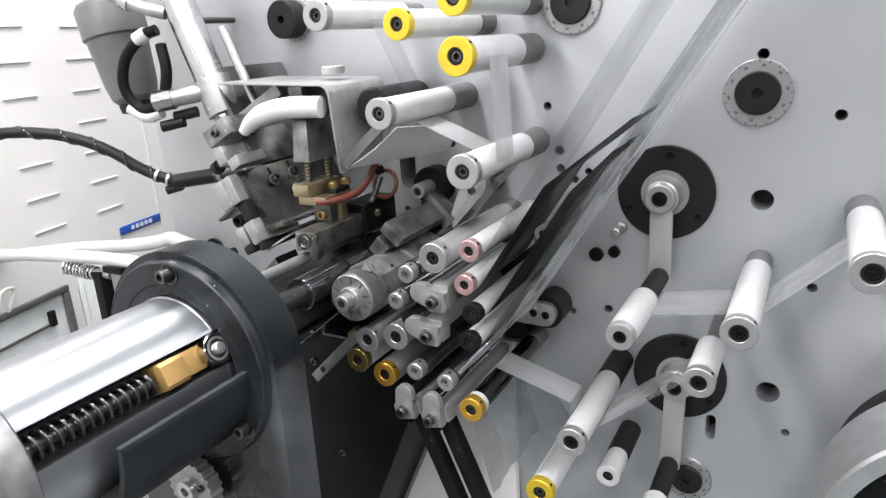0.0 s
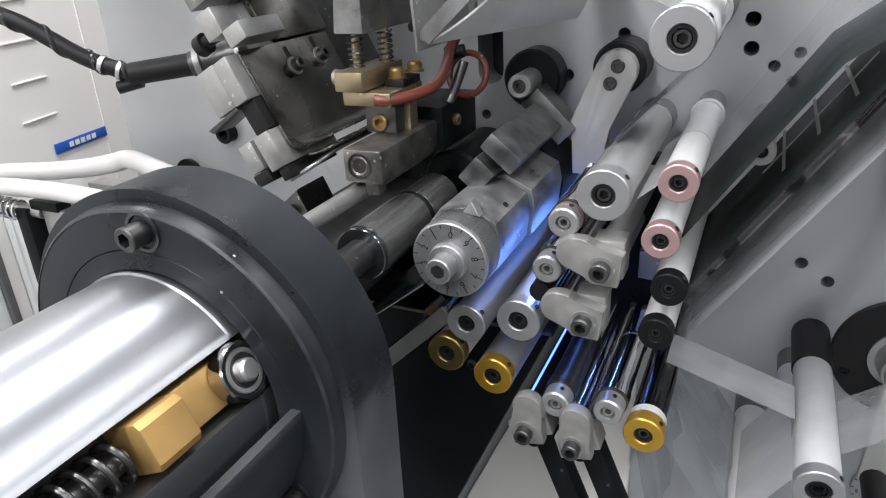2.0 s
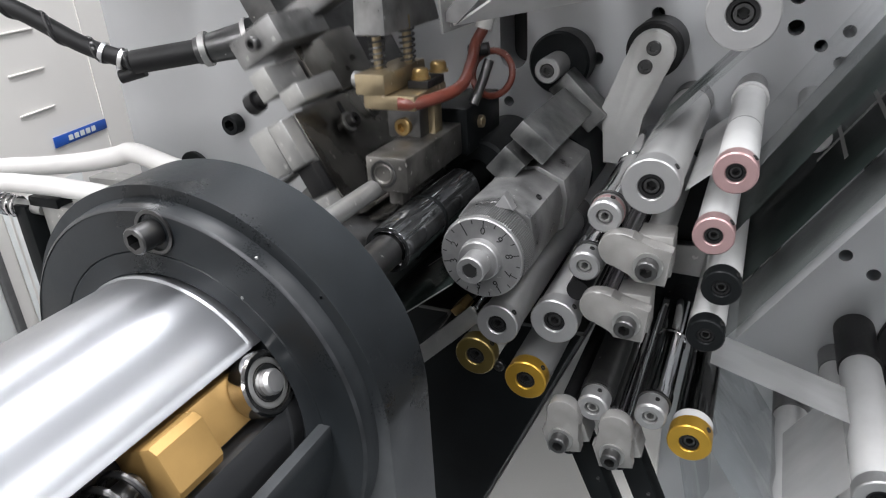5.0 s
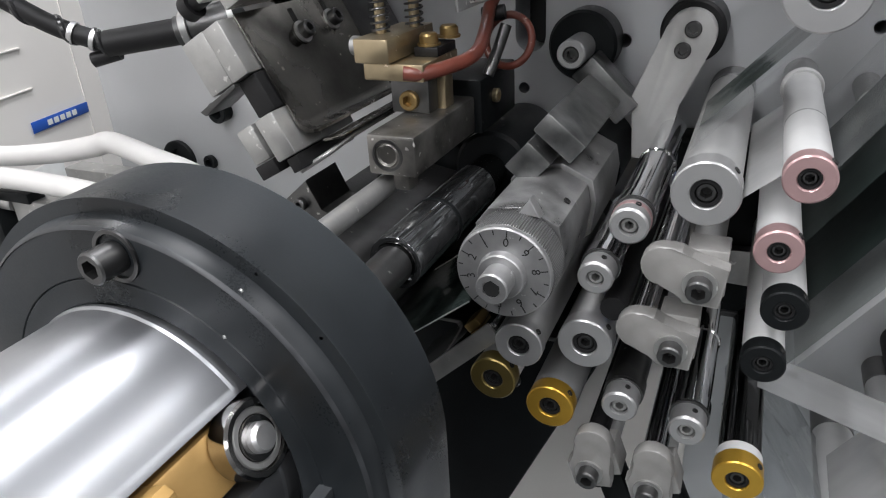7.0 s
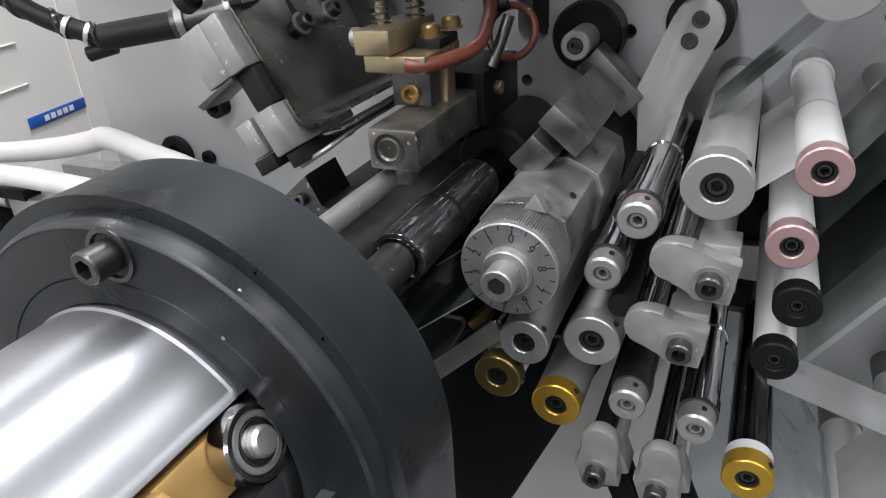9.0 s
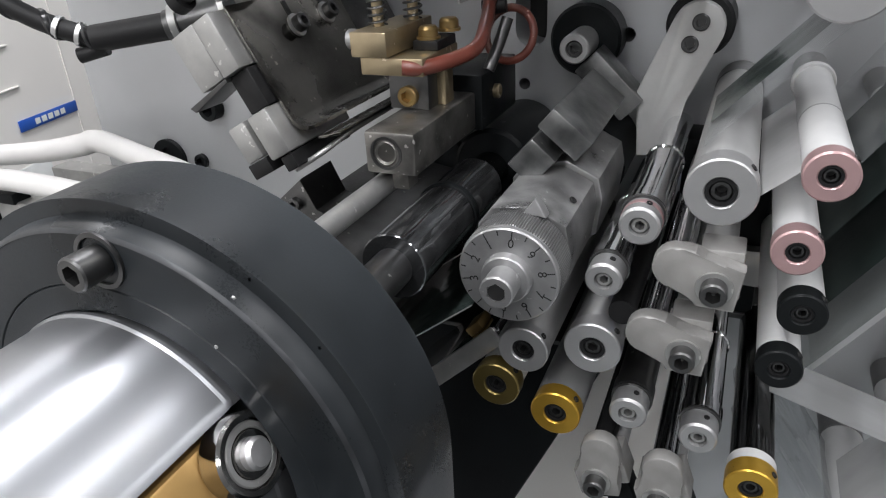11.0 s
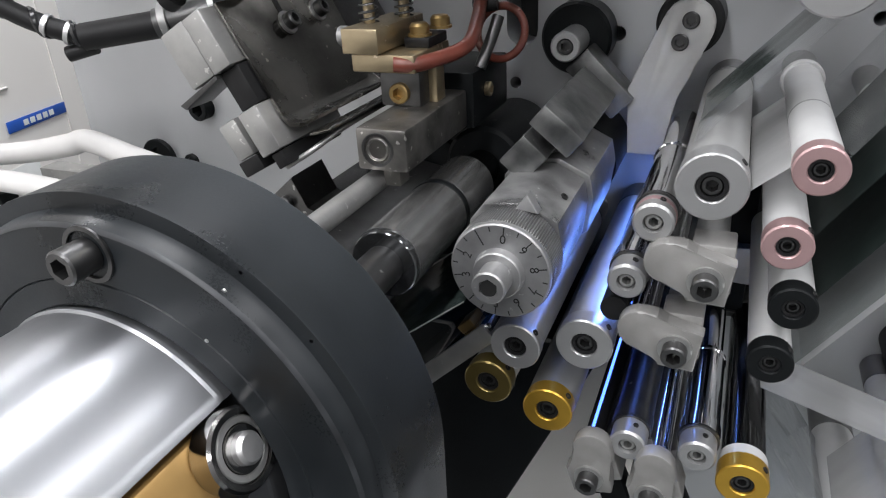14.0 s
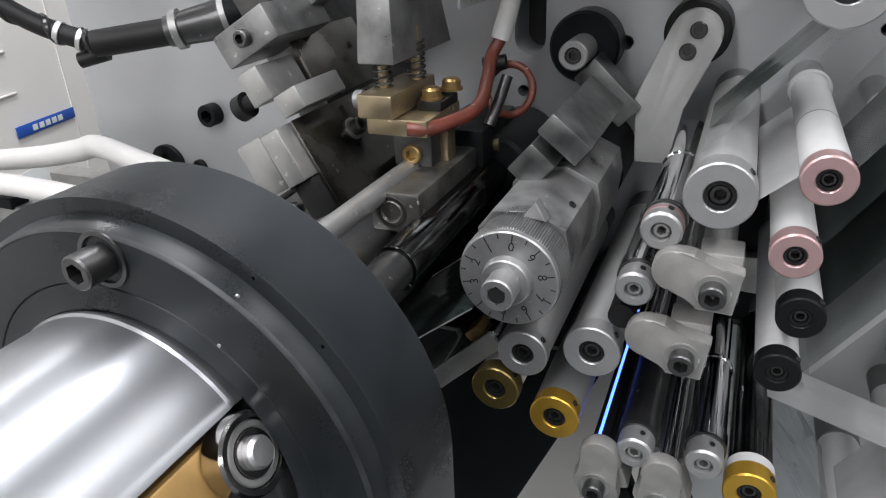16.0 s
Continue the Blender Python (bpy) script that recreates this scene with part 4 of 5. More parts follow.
# sensor with wrapped cable
sen = thing("sensor", pose(0, 0, 0), "black cylindrical sensor with a spiral-wrapped cable", "sensor")
S = [(-0.198, -0.030, 1.284), (-0.226, -0.045, 1.279), (-0.258, -0.062, 1.273)]
part("barrel", tube([S[0], S[1]], 0.0140, 28, 4), M_BLACK, sen)
part("band", tube([(-0.2230, -0.0434, 1.2797), (-0.2260, -0.0450, 1.2790)], 0.0146, 28, 1), M_ALUD, sen)
part("coupling", tube([S[1], S[2]], 0.012, 28, 4, radii=lambda k: 0.0125 - 0.003 * k), M_STEEL, sen)
part("nut", tube([(-0.250, -0.058, 1.2745), (-0.254, -0.060, 1.2738)], 0.0122, 24, 1), M_ALUD, sen)
part("boot", tube([S[2], (-0.300, -0.082, 1.268)], 0.0085, 20, 4), M_BLACKM, sen)
cable_line = [(-0.300, -0.082, 1.268), (-0.330, -0.096, 1.282), (-0.372, -0.115, 1.311), (-0.42, -0.14, 1.329), (-0.48, -0.175, 1.333), (-0.56, -0.22, 1.322), (-0.68, -0.29, 1.300)]
part("cable", tube(cable_line, 0.0062, 14, 10), M_BLACKM, sen)
line = smooth_path(cable_line, 10)
spiral = []
for i, p in enumerate(line[:-1]):
    e = (line[i + 1] - p).normalized()
    u = e.orthogonal().normalized()
    for k in range(6):
        a = radians(55 * (i + k / 6))
        spiral.append(p + e * (k / 6) * (line[i + 1] - p).length + 0.0052 * (math.cos(a) * u + math.sin(a) * e.cross(u)))
part("spiral_wrap", tube(spiral, 0.0024, 8, 0), M_GLOSS, sen, "glossy black spiral wrap")
# highlights on the glossy wrap, put in as two pale bands
for i in (2, 6):
    part("glint_band", tube([line[i], line[i].lerp(line[i + 1], 0.85)], 0.0074, 14, 2), M_ALU, sen, "pale band standing in for a highlight on the wrap")
part("ferrule", tube([(-0.296, -0.078, 1.262), (-0.312, -0.086, 1.258)], 0.005, 12, 2), M_BLACKM, sen)

# pneumatic cylinder above the slope
pc = thing("air_cylinder", pose(0, 0, 0), "polished steel air cylinder with fittings above the carriage", "air cylinder")
part("barrel", tube([(-0.262, -0.10, 1.535), (-0.200, -0.10, 1.372)], 0.0160, 32, 2), M_CYL, pc)
part("end_cap", tube([(-0.203, -0.10, 1.380), (-0.190, -0.10, 1.346)], 0.0175, 32, 2), M_ALUD, pc)
part("top_band", tube([(-0.238, -0.10, 1.472), (-0.235, -0.10, 1.464)], 0.0172, 32, 2), M_CYL, pc)
part("side_rod", tube([(-0.188, -0.09, 1.428), (-0.156, -0.09, 1.350)], 0.0048, 20, 2), M_CYL, pc)
part("fitting", tube([(-0.205, -0.11, 1.368), (-0.245, -0.13, 1.362)], 0.0085, 24, 3), M_ALUD, pc)
part("fitting_nut", tube([(-0.232, -0.124, 1.364), (-0.250, -0.132, 1.361)], 0.0105, 8, 3), M_CYL, pc)
part("lock_nut", tube([(-0.188, -0.10, 1.345), (-0.184, -0.10, 1.334)], 0.0145, 6, 2), M_CYL, pc)
for q in ((-0.252, -0.128, 1.336), (-0.240, -0.12, 1.345)):
    part("screw", tube([q, (q[0] + 0.02, q[1] + 0.012, q[2] + 0.004)], 0.0055, 16, 2), M_BLACKM, pc)
part("upper_fitting", tube([(-0.240, -0.11, 1.445), (-0.262, -0.12, 1.452), (-0.292, -0.13, 1.466)], 0.0065, 24, 6), M_ALUD, pc)
part("fitting_ring", tube([(-0.272, -0.1235, 1.4560), (-0.280, -0.126, 1.4600)], 0.0085, 20, 2), M_CYL, pc)

cup = thing("filter_bowl", pose(-0.340, -0.09, 1.408, 0, -11, 0), "dark grey plastic filter bowl hanging by the air cylinder", "filter bowl")
part("bowl", lathe([(-0.052, 0.018), (-0.046, 0.024), (-0.030, 0.0275), (0.018, 0.0315), (0.020, 0.0345), (0.050, 0.0345), (0.056, 0.031), (0.060, 0.018), (0.060, 0.010)], 48), M_CUP, cup, at=pose(0, 0, 0, 0, 0, 0) @ pose(0, 0, 0, 90, 0, 0) @ pose(0, 0, 0, 0, 0, 0))
part("bottom_ring", lathe([(-0.062, 0.012), (-0.060, 0.0185), (-0.052, 0.0195)], 40), M_BLACKM, cup, at=pose(0, 0, 0, 90, 0, 0))
part("hose", coil((0.0, 0, 0.056), (0.0, 0, 0.20), 0.011, 0.0042, 12), M_CUP, cup)

loop = thing("air_tube", pose(0, 0, 0), "black printed air tube bent in a loop", "air tube")
part("tube", tube([(-0.248, -0.118, 1.430), (-0.264, -0.124, 1.424), (-0.286, -0.130, 1.404), (-0.293, -0.132, 1.376), (-0.278, -0.128, 1.354), (-0.252, -0.124, 1.360), (-0.242, -0.120, 1.388), (-0.248, -0.116, 1.416)], 0.0056, 16, 10), M_BLACK, loop)
part("sleeve", tube([(-0.290, -0.132, 1.356), (-0.274, -0.127, 1.346), (-0.256, -0.122, 1.350)], 0.0062, 14, 6), M_HOSE, loop)
part("clip", tube([(-0.270, -0.126, 1.4215), (-0.258, -0.122, 1.4275)], 0.0068, 16, 2), M_HOSE, loop)

# ---- cover over the welding head ----
cov = thing("bent_cover", pose(0, 0, 0), "bent aluminium cover sheet over the welding head", "cover")
part("top_sheet", prism([(-0.170, 1.3775), (-0.048, 1.3735), (-0.0425, 1.370), (-0.040, 1.365), (-0.036, 1.295), (-0.0375, 1.295), (-0.0418, 1.364), (-0.0435, 1.3685), (-0.0485, 1.3717), (-0.170, 1.3757)], -0.125, -0.035, 0.0003), M_ALUD, cov)
part("knob", lathe([(0, 0.011), (-0.006, 0.011), (-0.007, 0.010), (-0.007, 0.003)], 36), M_MATTE, cov, at=turn_to((0, 0, 1), (-0.070, -0.075, 1.3795)))
mot = thing("ram_cylinder", pose(0, 0, 0), "black and grey ram cylinder under the cover", "ram cylinder")
part("barrel", lathe([(-0.012, 0.017), (-0.092, 0.017), (-0.094, 0.015), (-0.094, 0.004)], 40), M_BLACKM, mot, at=pose(-0.0175, 0, 1.350))
wh = thing("white_hose", pose(0, 0, 0), "fat white hose stub curving under the cover", "hose")
part("hose", tube([(-0.1330, -0.137, 1.3330), (-0.1200, -0.137, 1.3430), (-0.1000, -0.136, 1.3510), (-0.0750, -0.134, 1.3545), (-0.0470, -0.128, 1.3540)], 0.0110, 20, 8, radii=lambda k: 0.0050 + 0.0045 * min(1.0, 2.5 * k)), M_HOSE, wh)

# ---- hoses and bracket behind the housing ----
h1 = thing("white_hose", pose(0.012, 0, -0.006), "long white hose running over the bracket", "hose")
part("hose", tube([(-0.230, -0.070, 1.155), (-0.285, -0.055, 1.174), (-0.335, -0.050, 1.184), (-0.376, -0.047, 1.1915), (-0.395, -0.048, 1.1875), (-0.430, -0.050, 1.1805), (-0.484, -0.050, 1.1725), (-0.58, -0.050, 1.1610), (-0.80, -0.080, 1.130)], 0.0086, 18, 8), M_HOSE, h1)
h2 = thing("white_hose", pose(0.010, 0, -0.003), "second white hose lying below the first, cut end open", "hose")
part("hose", tube([(-0.339, -0.100, 1.1705), (-0.375, -0.100, 1.1725), (-0.425, -0.100, 1.1730), (-0.505, -0.100, 1.1690), (-0.65, -0.110, 1.160), (-0.80, -0.130, 1.14)], 0.0080, 18, 8), M_HOSE, h2)
part("mouth", tube([(-0.3392, -0.100, 1.1705), (-0.3382, -0.1001, 1.1704)], 0.0066, 16, 1), M_RED, h2)
br = thing("hose_bracket", pose(0, 0, 0), "grey drilled bracket under the white hoses", "bracket")
part("upper_plate", box(-0.465, -0.350, -0.020, 0.0, 1.120, 1.1460, 0.0012), M_ALUD, br)
part("side_plate", box(-0.4285, -0.300, -0.098, -0.060, 1.085, 1.1510, 0.0012), M_ALUD, br)
for px, pz in ((-0.404, 1.131), (-0.362, 1.135)):
    part("hole", lathe([(0, 0.0055), (-0.0006, 0.0055), (-0.0006, 0.004)], 20), M_DARK, br, at=pose(px, -0.098, pz))
part("stand", box(-0.400, -0.260, -0.059, -0.001, 0.45, 1.1195, 0.002), M_ALUD, br)
part("spring", coil((-0.452, -0.100, 1.147), (-0.510, -0.102, 1.151), 0.0085, 0.0014, 9), M_CHROME, br)
part("pin", tube([(-0.43, -0.095, 1.1455), (-0.512, -0.102, 1.151)], 0.0055, 14, 2), M_ALUD, br)
part("clamp", box(-0.455, -0.440, -0.105, -0.085, 1.05, 1.150, 0.001), M_BLACK, br)
part("clamp_arm", box(-0.4395, -0.405, -0.100, -0.085, 1.1495, 1.1580, 0.001), M_BLACK, br)
sb = thing("small_stop_block", pose(0, 0, 0), "black stop block with a socket screw by the housing", "stop block")
part("body", prism([(-0.158, 1.174), (-0.122, 1.174), (-0.122, 1.182), (-0.132, 1.184), (-0.139, 1.202), (-0.158, 1.186)], -0.112, -0.080, 0.0008), M_STEEL, sb)
screw(sb, (-0.144, -0.112, 1.187), (0, -1, 0), 0.004, 0.004, M_STEEL, False)
part("post", box(-0.158, -0.128, -0.110, 0.0, 1.160, 1.174, 0.001), M_BLACK, sb)

# papers hanging on the enclosure
doc = thing("document_clip", WALL_AT @ pose(0.002, -0.30, -0.20), "grey framed clipboard with papers on the enclosure", "clipboard")
part("sheet", box(0, 0.002, -0.16, 0.10, -0.24, 0.145, 0.0004), M_PAPER, doc)
part("top_rail", box(0.002, 0.010, -0.16, 0.110, 0.144, 0.154, 0.002), M_SPACER, doc)
part("side_rail", box(0.002, 0.010, 0.098, 0.110, -0.24, 0.144, 0.002), M_SPACER, doc)
part("lower_rail", box(0.002, 0.006, -0.16, 0.065, 0.100, 0.104, 0.001), M_SPACER, doc)
part("clip", box(0.002, 0.010, 0.060, 0.072, 0.098, 0.124, 0.002), M_BLACKM, doc)
part("hook", tube([(0.008, -0.01, 0.154), (0.012, -0.02, 0.185), (0.012, 0.005, 0.185), (0.008, -0.01, 0.154)], 0.003, 10, 6), M_LOUVRE, doc)
pp = thing("pinned_paper", WALL_AT @ pose(0.002, -0.10, -0.20), "white paper sheet pinned on the enclosure", "paper")
part("sheet", box(0, 0.0012, -0.06, 0.10, -0.24, 0.150, 0.0003), M_PAPER, pp)
part("border", box(0.0012, 0.0018, -0.052, -0.048, -0.24, 0.142, 0), M_LOUVRE, pp)

# ---- graduated knobs and discs on the plate ----
def graduated_knob(x, z, r, rk, label, knob_y=0.006):
    t = thing("graduated_knob", pose(x, 0, z), label, "knob", "graduated knobs")
    part("ring", lathe([(0, r), (-0.0025, r), (-0.0032, r - 0.0006), (-0.0032, rk * 0.8)], 72), M_CAP, t, "silver graduated ring")
    part("knob", lathe([(-0.003, rk), (-knob_y, rk), (-knob_y - 0.001, rk - 0.001), (-knob_y - 0.001, 0.0042), (-0.0035, 0.0040)], 60), M_BLACKM, t, "black knob")
    for i in range(20):
        part("tick", box(-0.0003, 0.0003, r * 0.90, r * 0.98, 0, 0.0003, 0), M_INK, t, at=on_dial(0, 18 * i, -0.0031))
    for i in range(10):
        part("bar", box(-0.0016, 0.0016, r * 0.78, r * 0.86, 0, 0.0003, 0), M_SPACER, t, at=on_dial(0, 36 * i + 9, -0.0031))
    return t


graduated_knob(0.292, 1.348, 0.0265, 0.0172, "black knob on a silver graduated ring, alone on the plate")
graduated_knob(0.138, 1.428, 0.0268, 0.0180, "black knob on a silver graduated ring above the rollers")
graduated_knob(-0.170, 1.434, 0.0230, 0.0195, "tall black knob on a silver graduated ring", 0.022)
graduated_knob(0.252, 0.978, 0.0230, 0.0150, "black knob on a small graduated ring low on the plate")


def dancer(x, z, deg, length, roll, label):
    """Black disc with a hub and a flat dancer arm that carries a roller."""
    t = thing("dancer_arm", pose(x, 0, z), label, "dancer arm", "dancer arms")
    part("disc", lathe([(0, 0.042), (-0.0035, 0.042), (-0.004, 0.0415), (-0.004, 0.01)], 84), M_BLACKM, t, "black disc")
    for a in (85, 205, 325):
        screw(t, (0.0345 * math.cos(radians(a)), -0.004, 0.0345 * math.sin(radians(a))), (0, -1, 0), 0.0032, 0.0012, M_BLACK, False)
    part("washer", lathe([(-0.004, 0.0205), (-0.006, 0.0205), (-0.006, 0.012)], 60), M_CAP, t)
    part("hub", lathe([(-0.006, 0.0165), (-0.022, 0.0145), (-0.023, 0.0130), (-0.028, 0.0125), (-0.029, 0.0115), (-0.029, 0.0068), (-0.024, 0.0065)], 48), M_CAP, t)
    part("hub_screw", socket_head(0.0062, 0.003, y=-0.0262), M_BLACK, t)
    m = pose(0, 0, 0, 0, deg, 0)
    part("arm", box(-0.0095, 0.0095, -0.020, -0.014, -length, -0.004, 0.001), M_MATTE, t, at=m)
    if roll:
        part("stub", lathe([(-0.012, 0.0085), (-0.080, 0.0085)], 32), M_BLACKM, t, at=m @ pose(0, 0, -length + 0.004))
        part("roller", lathe([(-0.080, 0.0112), (-roll + 0.006, 0.0112)], 40), M_ROLL, t, "white roller", at=m @ pose(0, 0, -length + 0.004))
        part("cap", pipe([(-roll + 0.006, 0.005), (-roll + 0.006, 0.0112), (-roll + 0.001, 0.0105), (-roll, 0.0098), (-roll, 0.005)], 36), M_CAP, t, at=m @ pose(0, 0, -length + 0.004))
        part("screw", socket_head(0.0050, 0.003, y=-roll + 0.004), M_BLACK, t, at=m @ pose(0, 0, -length + 0.004))
    return t


dancer(0.223, 1.263, 0, 0.077, 0.158, "black disc with a dancer arm and white roller")
dancer(0.241, 1.087, 2, 0.090, 0.140, "lower black disc with a dancer arm and white roller")


def plate_stud(x, z, r, label, h=0.004):
    t = thing("plate_screw", pose(x, 0, z), label, "screw", "plate screws")
    part("head", socket_head(r, h), M_BLACK, t)
    return t


plate_stud(0.161, 1.200, 0.0068, "black socket screw in the plate")
plate_stud(0.178, 1.204, 0.0055, "black socket screw in the plate, smaller")
plate_stud(-0.2890, 1.2033, 0.0085, "dark socket screw in the plate by the carriage", 0.010)
plate_stud(-0.3440, 1.1590, 0.0160, "wide black plug in the plate beside the hoses", 0.004)
plate_stud(-0.3120, 1.1590, 0.0060, "black socket screw beside the hoses", 0.004)
st = thing("stop_pin", pose(0.184, 0, 1.228), "short steel stop pin beside the black disc", "pin")
part("pin", lathe([(0, 0.006), (-0.006, 0.006), (-0.007, 0.0045), (-0.022, 0.0045), (-0.023, 0.0035)], 28), M_ALUD, st)
pn = thing("support_pin", pose(-0.259, 0, 1.439), "thin black support pin with a socket head", "pin")
part("rod", lathe([(0, 0.0035), (-0.05, 0.0035)], 20), M_STEEL, pn)
part("head", socket_head(0.007, 0.008, y=-0.05), M_BLACK, pn)
lv = thing("lever_link", pose(0.120, 0, 1.146), "grey link with two screws on a black boss", "link")
part("boss", lathe([(0, 0.0165), (-0.030, 0.0165)], 40), M_BLACKM, lv)
part("link", prism([(0.012 * math.cos(radians(a)), 0.012 * math.sin(radians(a))) for a in range(-90, 91, 15)] + [(-0.045, 0.010), (-0.045, -0.010)], -0.038, -0.030, 0.0008), M_ALUD, lv)
screw(lv, (0.002, -0.038, 0), (0, -1, 0), 0.004, 0.001, M_BLACK, False)
screw(lv, (-0.010, -0.038, 0.001), (0, -1, 0), 0.004, 0.001, M_BLACK, False)

# reel at the right
rl = thing("film_reel", pose(0.470, 0, 1.030), "large film reel with polished rim and dark core", "reel")
part("rim", pipe([(-0.05, 0.099), (-0.05, 0.1125), (-0.117, 0.1125), (-0.120, 0.1105), (-0.120, 0.099)], 96), M_ALU, rl)
part("core", lathe([(0, 0.0988), (-0.112, 0.0988), (-0.112, 0.03)], 72), M_BLACK, rl)
part("hub", lathe([(-0.1122, 0.030), (-0.130, 0.030), (-0.132, 0.028), (-0.132, 0.008)], 48), M_ALU, rl)

# black cover below the rollers, and levers carrying the clips
cb = thing("lower_cover", pose(0, 0, 0), "black slanted cover box below the rollers", "cover box")
part("box", prism([(0.034, 1.120), (-0.17, 1.120), (-0.30, 0.60), (-0.196, 0.60)], -0.100, -0.001, 0.0015), M_COVER, cb)
part("lip", prism([(0.036, 1.1235), (-0.172, 1.1235), (-0.172, 1.1205), (0.036, 1.1205)], -0.106, -0.001, 0.0006), M_STEEL, cb, "dull steel lip")
for sx, sz in ((-0.02, 1.085), (-0.115, 1.085), (-0.09, 0.98)):
    screw(cb, (sx, -0.100, sz), (0, -1, 0), 0.004, 0.003, M_STEEL, False)
ch = thing("white_chute", pose(0, 0, 0), "white plastic chute sheet behind the clips", "chute")
part("sheet", prism([(0.040, 1.115), (-0.190, 0.60), (0.075, 0.60), (0.075, 1.115)], -0.012, -0.002, 0.0008), M_WALL, ch)
for px, pz in ((0.0430, 1.094), (0.0700, 1.092)):
    ps = thing("clip_lever", pose(px, 0, pz, 0, -22, 0), "black lever carrying a clamp clip", "lever", "clip levers")
    part("lever", box(-0.0065, 0.0065, -0.158, -0.146, -0.35, 0.002, 0.001), M_BLACK, ps)
bp_ = thing("backing_panel", pose(0, 0, 0), "black backing panel behind the nip rollers", "panel")
part("panel", box(0.052, 0.098, -0.030, -0.001, 1.112, 1.214, 0.001), M_BLACK, bp_)
part("rim", box(0.050, 0.100, -0.032, -0.0295, 1.110, 1.1135, 0.0005), M_STEEL, bp_)
plate_stud(0.020, 1.035, 0.0085, "black round plug in the plate", 0.010)
plate_stud(0.022, 1.010, 0.0085, "black round plug in the plate", 0.010)


# ---- webs of film ----
def web(name, pts, y0, y1, material, label, thick=0.00012, wave=0.0):
    """A strip of film along (x, z) points, y0 to y1 wide."""
    t = thing(name, pose(0, 0, 0), label, "film web", "film webs")
    line = [Vector((x, 0, z)) for x, z in pts]
    bm = bmesh.new()
    cols = 10
    rows = []
    dense = []
    for a, b in zip(line, line[1:]):
        k = max(1, int((b - a).length / 0.01))
        dense += [a + (b - a) * i / k for i in range(k)]
    dense.append(line[-1])
    for i, p in enumerate(dense):
        d = (dense[min(i + 1, len(dense) - 1)] - dense[max(i - 1, 0)]).normalized()
        nrm = Vector((d.z, 0, -d.x))
        row = []
        for j in range(cols + 1):
            y = y0 + (y1 - y0) * j / cols
            row.append(p + Vector((0, y, 0)) + nrm * wave * (noise.noise(Vector((p.x * 9, y * 45, p.z * 9)))))
        rows.append(row)
    v = [[bm.verts.new(q) for q in row] for row in rows]
    for i in range(len(v) - 1):
        for j in range(cols):
            bm.faces.new((v[i][j], v[i + 1][j], v[i + 1][j + 1], v[i][j + 1]))
    part("strip", bm, material, t)
    return t


def along(x, z, length, dx=0.553, dz=0.833):
    return [(x, z), (x + dx * length, z + dz * length)]


web("film_web", along(0.1145, 1.243, 0.62), -0.150, -0.045, M_FILM, "clear film web rising from the rose roller", wave=0.0012)
web("film_web", [(0.1090, 1.2140), (0.1643, 1.2973), (0.2274, 1.3462)], -0.150, -0.050, M_COATED, "dark coated film web rising from the lower rose roller", wave=0.0010)
coated = web("film_web", [(0.1145, 1.1900), (0.1836, 1.2941), (0.2149, 1.3246)], -0.150, -0.050, M_COATED, "dark coated film web with a pale grid", wave=0.0006)
for i in range(3):
    s = 0.065 + 0.0215 * i
    part("cross_line", box(s - 0.0010, s + 0.0010, -0.125, -0.051, 0.0012, 0.0014, 0), M_MATTE, coated, "pale cross line", at=pose(0.1145, 0, 1.1900, 0, -56.4, 0))
part("centre_line", box(0.05, 0.124, -0.0937, -0.0903, 0.0012, 0.0014, 0), M_MATTE, coated, "pale centre line", at=pose(0.1145, 0, 1.1900, 0, -56.4, 0))
web("film_web", along(0.1110, 1.1655, 0.68), -0.158, -0.045, M_SMOKE, "smoky translucent film web rising from the lower black capped roller", wave=0.0012)
web("separator_web", along(0.1160, 1.1620, 0.68), -0.150, -0.094, M_SEP, "satin grey separator web outside the coated film", wave=0.0006)
web("separator_web", along(0.1160, 1.1620, 0.68), -0.092, -0.045, M_CRINKLE, "clear crinkled film edge beside the grey separator", wave=0.0030)
web("milky_web", [(0.1060, 1.1285), (0.1738, 1.1075), (0.1740, 1.0940)], -0.122, -0.090, M_FILMS, "milky separator web running down to the guide roller")
web("milky_web", [(0.0875, 1.232), (0.1000, 1.243)], -0.150, -0.050, M_FILMW, "milky separator web between two rollers")
web("grey_web", [(0.0665, 1.2475), (0.1130, 1.2976)], -0.146, -0.1135, M_FILM, "clear edge strip of film over the wide idler", wave=0.0006)
web("grey_web", [(0.0665, 1.2475), (0.1130, 1.2976)], -0.113, -0.070, M_FILMD, "dark film strip from the wide idler up to the white roller", wave=0.0006)
web("paper_strip", [(0.1135, 1.390), (0.1165, 1.309)], -0.125, -0.090, M_FILMW, "white paper strip hanging between two rollers")
web("paper_strip", [(0.0020, 1.4240), (0.0300, 1.3660)], -0.115, -0.085, M_FILM, "grey strip running down to the white roller")
web("milky_web", [(0.036, 1.339), (0.092, 1.315)], -0.110, -0.070, M_FILMW, "milky strip between the white rollers")
web("milky_web", [(0.2345, 1.190), (0.293, 1.199)], -0.110, -0.055, M_FILMS, "milky web from the dancer roller to the white roller")
web("milky_web", [(0.312, 1.2010), (0.364, 1.250)], -0.110, -0.055, M_FILMS, "milky web rising to the turning roller")
web("milky_web", [(0.196, 1.0880), (0.272, 1.1500)], -0.120, -0.070, M_FILMS, "milky web across the black disc")
web("milky_web", [(0.176, 1.0880), (0.149, 1.0430)], -0.145, -0.060, M_FILMW, "milky web down to the low gold roller")
